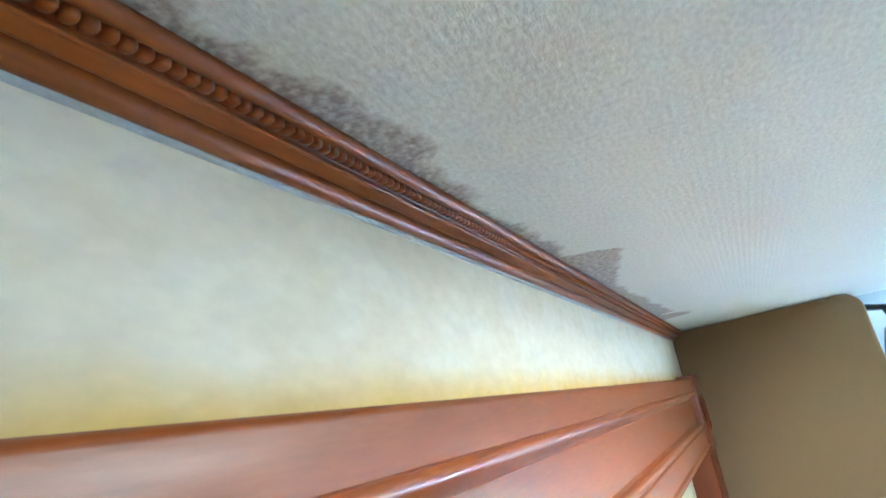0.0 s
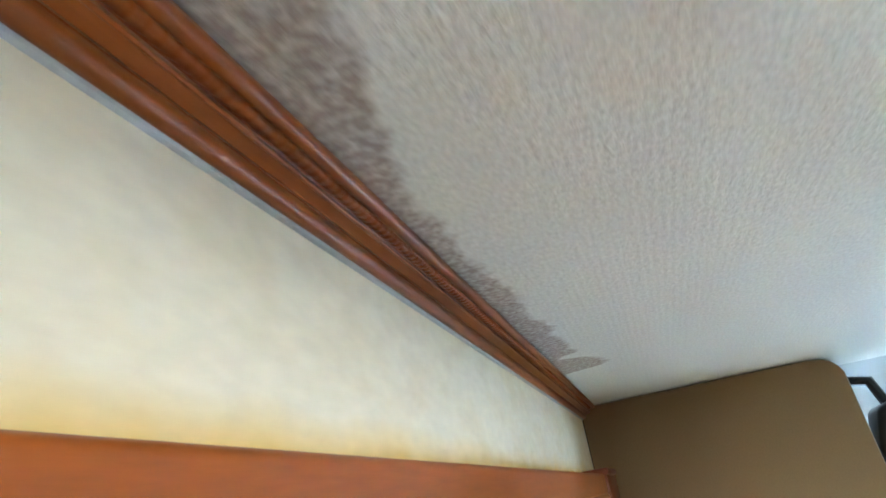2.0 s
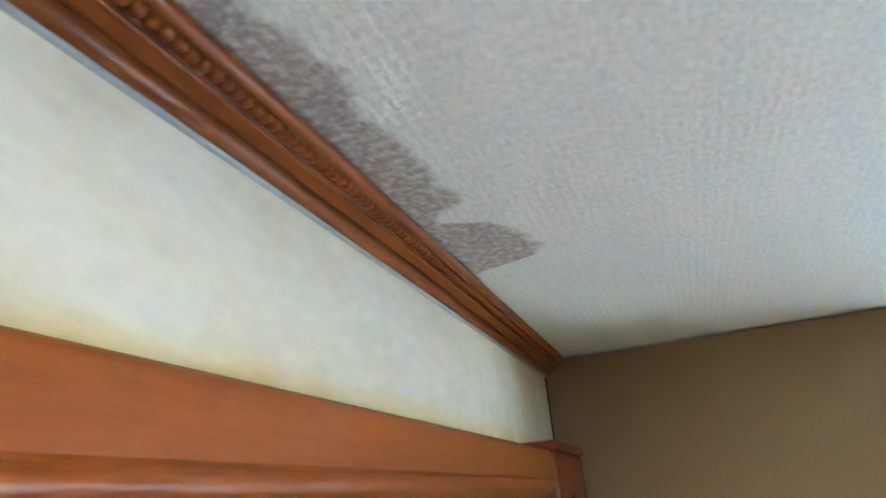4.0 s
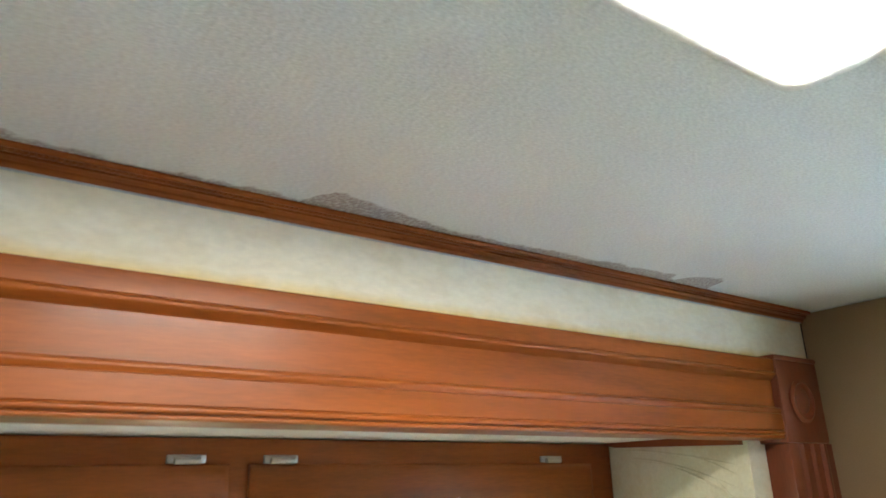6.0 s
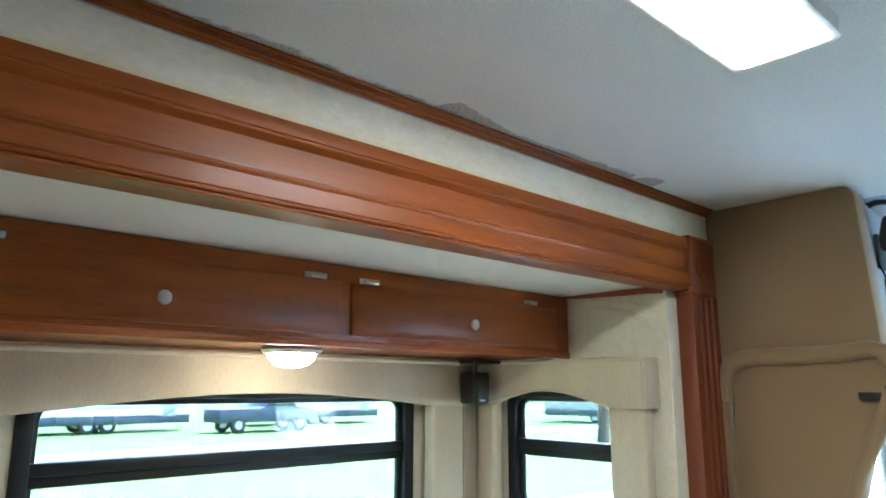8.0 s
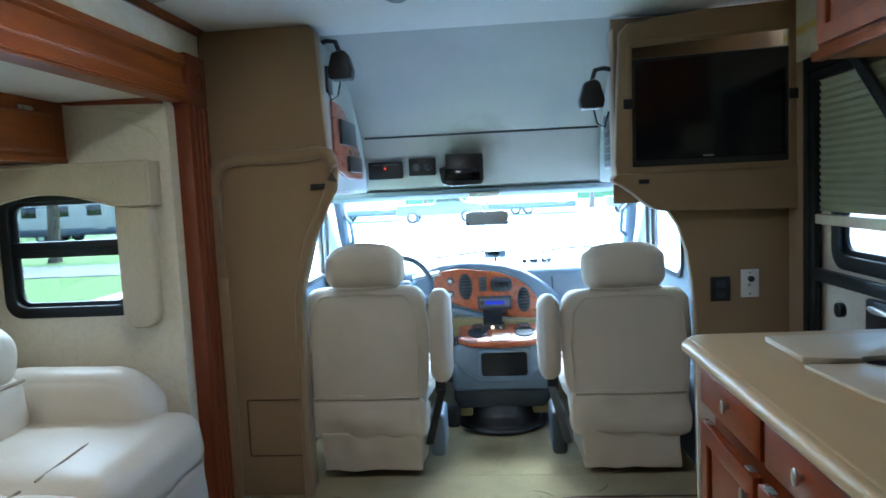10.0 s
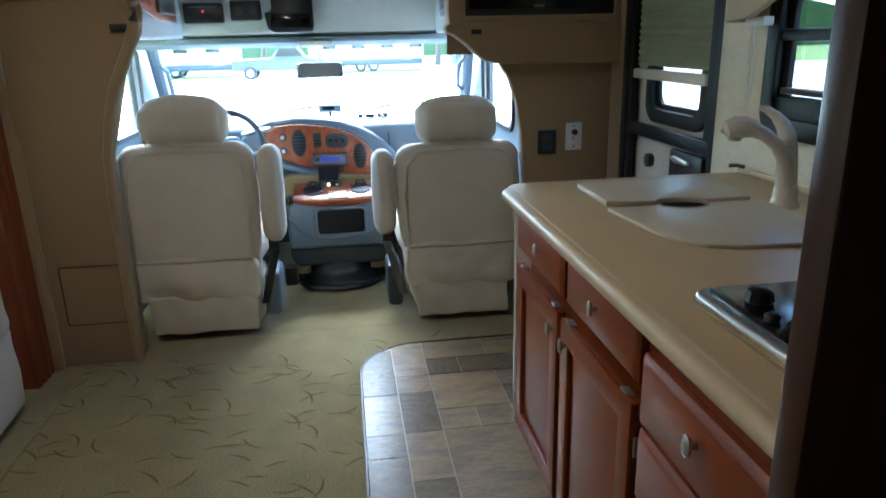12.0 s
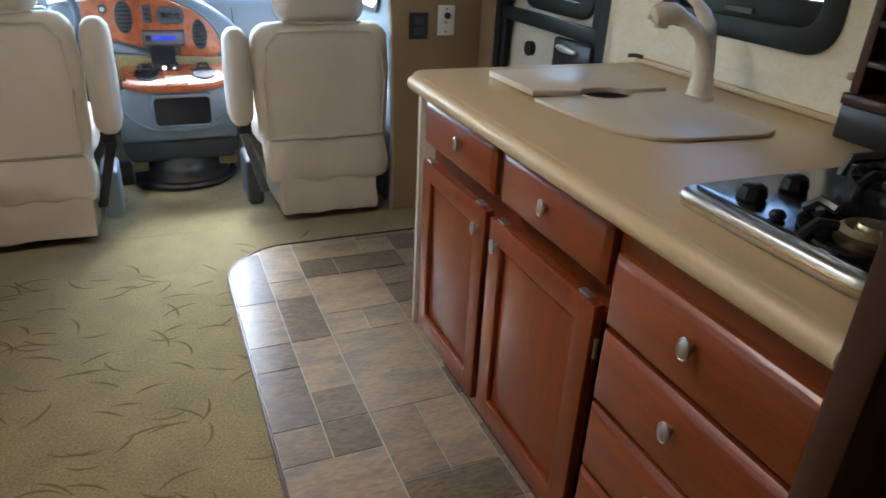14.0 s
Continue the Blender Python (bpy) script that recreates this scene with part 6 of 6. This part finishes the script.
def tree(x, y, h, seed):
    t = thing("tree", (x, y, GZ), "leafy roadside tree with an uneven crown", "tree", "trees round the lot")
    r = random.Random(seed)
    trunk = tube([(x, y, GZ - 0.1), (x + 0.1, y, GZ + h * 0.25), (x, y + 0.1, GZ + h * 0.5), (x + 0.15, y, GZ + h * 0.75)], [0.28, 0.22, 0.16, 0.07], 8)
    limbs = []
    for k in range(6):
        a, z0 = r.uniform(0, 6.28), GZ + h * r.uniform(0.35, 0.6)
        limbs.append(tube([(x, y, z0), (x + math.cos(a) * h * 0.12, y + math.sin(a) * h * 0.12, z0 + h * 0.1), (x + math.cos(a) * h * 0.26, y + math.sin(a) * h * 0.26, z0 + h * 0.22)], [0.10, 0.07, 0.03], 6))
    part("trunk", merge(trunk, *limbs), BARK, t)
    verts, faces = [], []
    for k in range(1500):
        a, u = r.uniform(0, 6.28), r.random() ** 0.5
        zz = r.uniform(-1, 1)
        rad = h * 0.30 * math.sqrt(max(0, 1 - zz * zz)) * (0.75 + 0.35 * math.sin(3 * a + seed) * math.sin(2.3 * zz))
        c = Vector((x + math.cos(a) * rad * u, y + math.sin(a) * rad * u, GZ + h * (0.66 + 0.33 * zz)))
        d = Euler((r.uniform(0, 6.3), r.uniform(0, 6.3), r.uniform(0, 6.3))).to_matrix()
        s = r.uniform(0.10, 0.24)
        i = len(verts)
        verts += [c + d @ Vector(p) * s for p in ((-1, 0, 0), (0, -0.5, 0.1), (1, 0, 0), (0, 0.5, 0.1))]
        faces.append((i, i + 1, i + 2, i + 3))
    ob = new("crown", bpy.data.meshes.new("crown"))
    ob.data.from_pydata([v - Vector(t.location) for v in verts], [], faces)
    ob.data.materials.append(LEAF)
    ob.parent = t


for k, (tx, ty, th) in enumerate(((-22, 50, 9), (-6, 60, 10), (8, 58, 9), (22, 56, 10), (-17, 26, 8), (-44, 16, 9), (-44, 2, 9), (42, 20, 9), (44, 2, 9), (-33, 48, 10))):
    tree(tx, ty, th, k)
solid("backdrop", prism([(-120 + i * 6, GZ - 0.5) for i in range(41)] + [(120 - i * 6, GZ + 6 + 2.5 * noise.noise((i * 0.7, 3.1, 0))) for i in range(41)], "y", 95, 96), LEAF, "distant dark tree line", "tree line", kind="structure")

# ---- pieces: beads of the crown, vinyl tiles ----
bead = ball((0, 0, 0), 1.0, 1.0, 1.0, 8)
for v in bead.verts:      # a squat barrel
    v.co = Vector([math.copysign(abs(k) ** 0.6, k) for k in v.co])
    v.co = Vector((v.co.x * 0.0034, v.co.y * 0.0037, v.co.z * 0.0034))
bead_mesh = bpy.data.meshes.new("bead")
for f in bead.faces:
    f.smooth = True
bead.to_mesh(bead_mesh)
bead.free()
bead_mesh.materials.append(WOOD)
for i in range(290):
    o = new("bead", bead_mesh)
    o.parent = crown
    o.location = Vector((WL + 0.0226, 1.50 + i * 0.00775, 2.0613)) - Vector(crown.location)

tf = thing("floor_vinyl", (0.6, 2.0, 0.0), "slate-look vinyl tiles in brown and grey", "vinyl floor", kind="structure")
EDGE = 0.137


def vinyl_outline():
    pts = [(1.36, -0.6), (1.36, 3.70), (0.40, 3.70)]
    pts += [(0.40 - 0.263 * math.sin(radians(a)), 3.44 + 0.26 * math.cos(radians(a))) for a in range(10, 91, 10)]
    return pts + [(EDGE, -0.6)]


part("underlay", prism(vinyl_outline(), "z", 0.0005, 0.0040), GROUT, tf)
part("edge_strip", tube([(p[0], p[1], 0.004) for p in vinyl_outline()[1:]], 0.006, 6), DARK_WOOD, tf, "dark edge strip against the carpet")
rt = random.Random(11)
UX, UY, TX, TY = 0.136, 0.1385, 0.411, 2.550
# tiles as column, row, width and height in units from the large tile's corner; the rest are filled in at random
laid = [(0, 0, 2, 3), (0, 3, 1, 1), (1, 3, 1, 1), (0, 4, 2, 2), (0, 6, 1, 1), (1, 6, 2, 1), (0, 7, 2, 2), (2, 3, 1, 1), (2, 4, 2, 1), (2, 5, 1, 1), (-1, 1, 1, 2), (-1, 0, 1, 1), (-1, 3, 1, 2), (-1, 5, 1, 1), (-1, 6, 1, 3),
        (-2, 0, 1, 2), (-2, 2, 1, 1), (-2, 3, 1, 2), (-2, 5, 1, 4), (-2, -1, 1, 1), (-1, -1, 1, 1), (0, -2, 1, 2), (1, -2, 1, 2), (-2, -3, 2, 2), (0, -3, 2, 1)]
taken = {(a + i, b + j) for a, b, w, h in laid for i in range(w) for j in range(h)}
for row in range(8, -16, -1):
    for col in range(-2, 7):
        if (col, row) in taken:
            continue
        for w, h in rt.sample(((2, 3), (2, 2), (1, 2), (2, 1), (1, 1)), 5) + [(1, 1)]:
            cells = {(col + i, row - j) for i in range(w) for j in range(h)}
            if not cells & taken and col + w <= 7:
                taken |= cells
                laid.append((col, row - h + 1, w, h))
                break


def inside_vinyl(x, y):
    if x < EDGE + 0.004 or y > 3.694:
        return False
    if x < 0.40 and y > 3.44:
        return ((x - 0.40) / 0.258) ** 2 + ((y - 3.44) / 0.255) ** 2 < 1
    return True


for a, b, w, h in laid:
    x0, y0 = TX + a * UX, TY + b * UY
    x1, y1 = x0 + w * UX, y0 + h * UY
    x0, x1, y0, y1 = max(x0, EDGE + 0.005) + 0.0022, min(x1, 1.35) - 0.0022, y0 + 0.0022, min(y1, 3.693) - 0.0022
    if x1 - x0 < 0.015 or y1 - y0 < 0.015 or (y0 < 0.5):
        continue
    if inside_vinyl(x0, y1) and inside_vinyl(x0, y0):
        poly = [(x0, y0), (x1, y0), (x1, y1), (x0, y1)]
    else:
        poly = []
        for i in range(17):
            for_y = y0 + (y1 - y0) * i / 16
            lim = x0
            if for_y > 3.44:
                q = 1 - ((for_y - 3.44) / 0.255) ** 2
                lim = max(x0, 0.40 - 0.258 * math.sqrt(max(q, 0)))
            if lim < x1:
                poly.append((lim, for_y))
        if len(poly) < 3:
            continue
        poly = [(x1, poly[0][1])] + poly + [(x1, poly[-1][1])]
    try:
        part("tile", prism(poly, "z", 0.0042, 0.0066), TILE, tf)
    except ValueError:
        pass
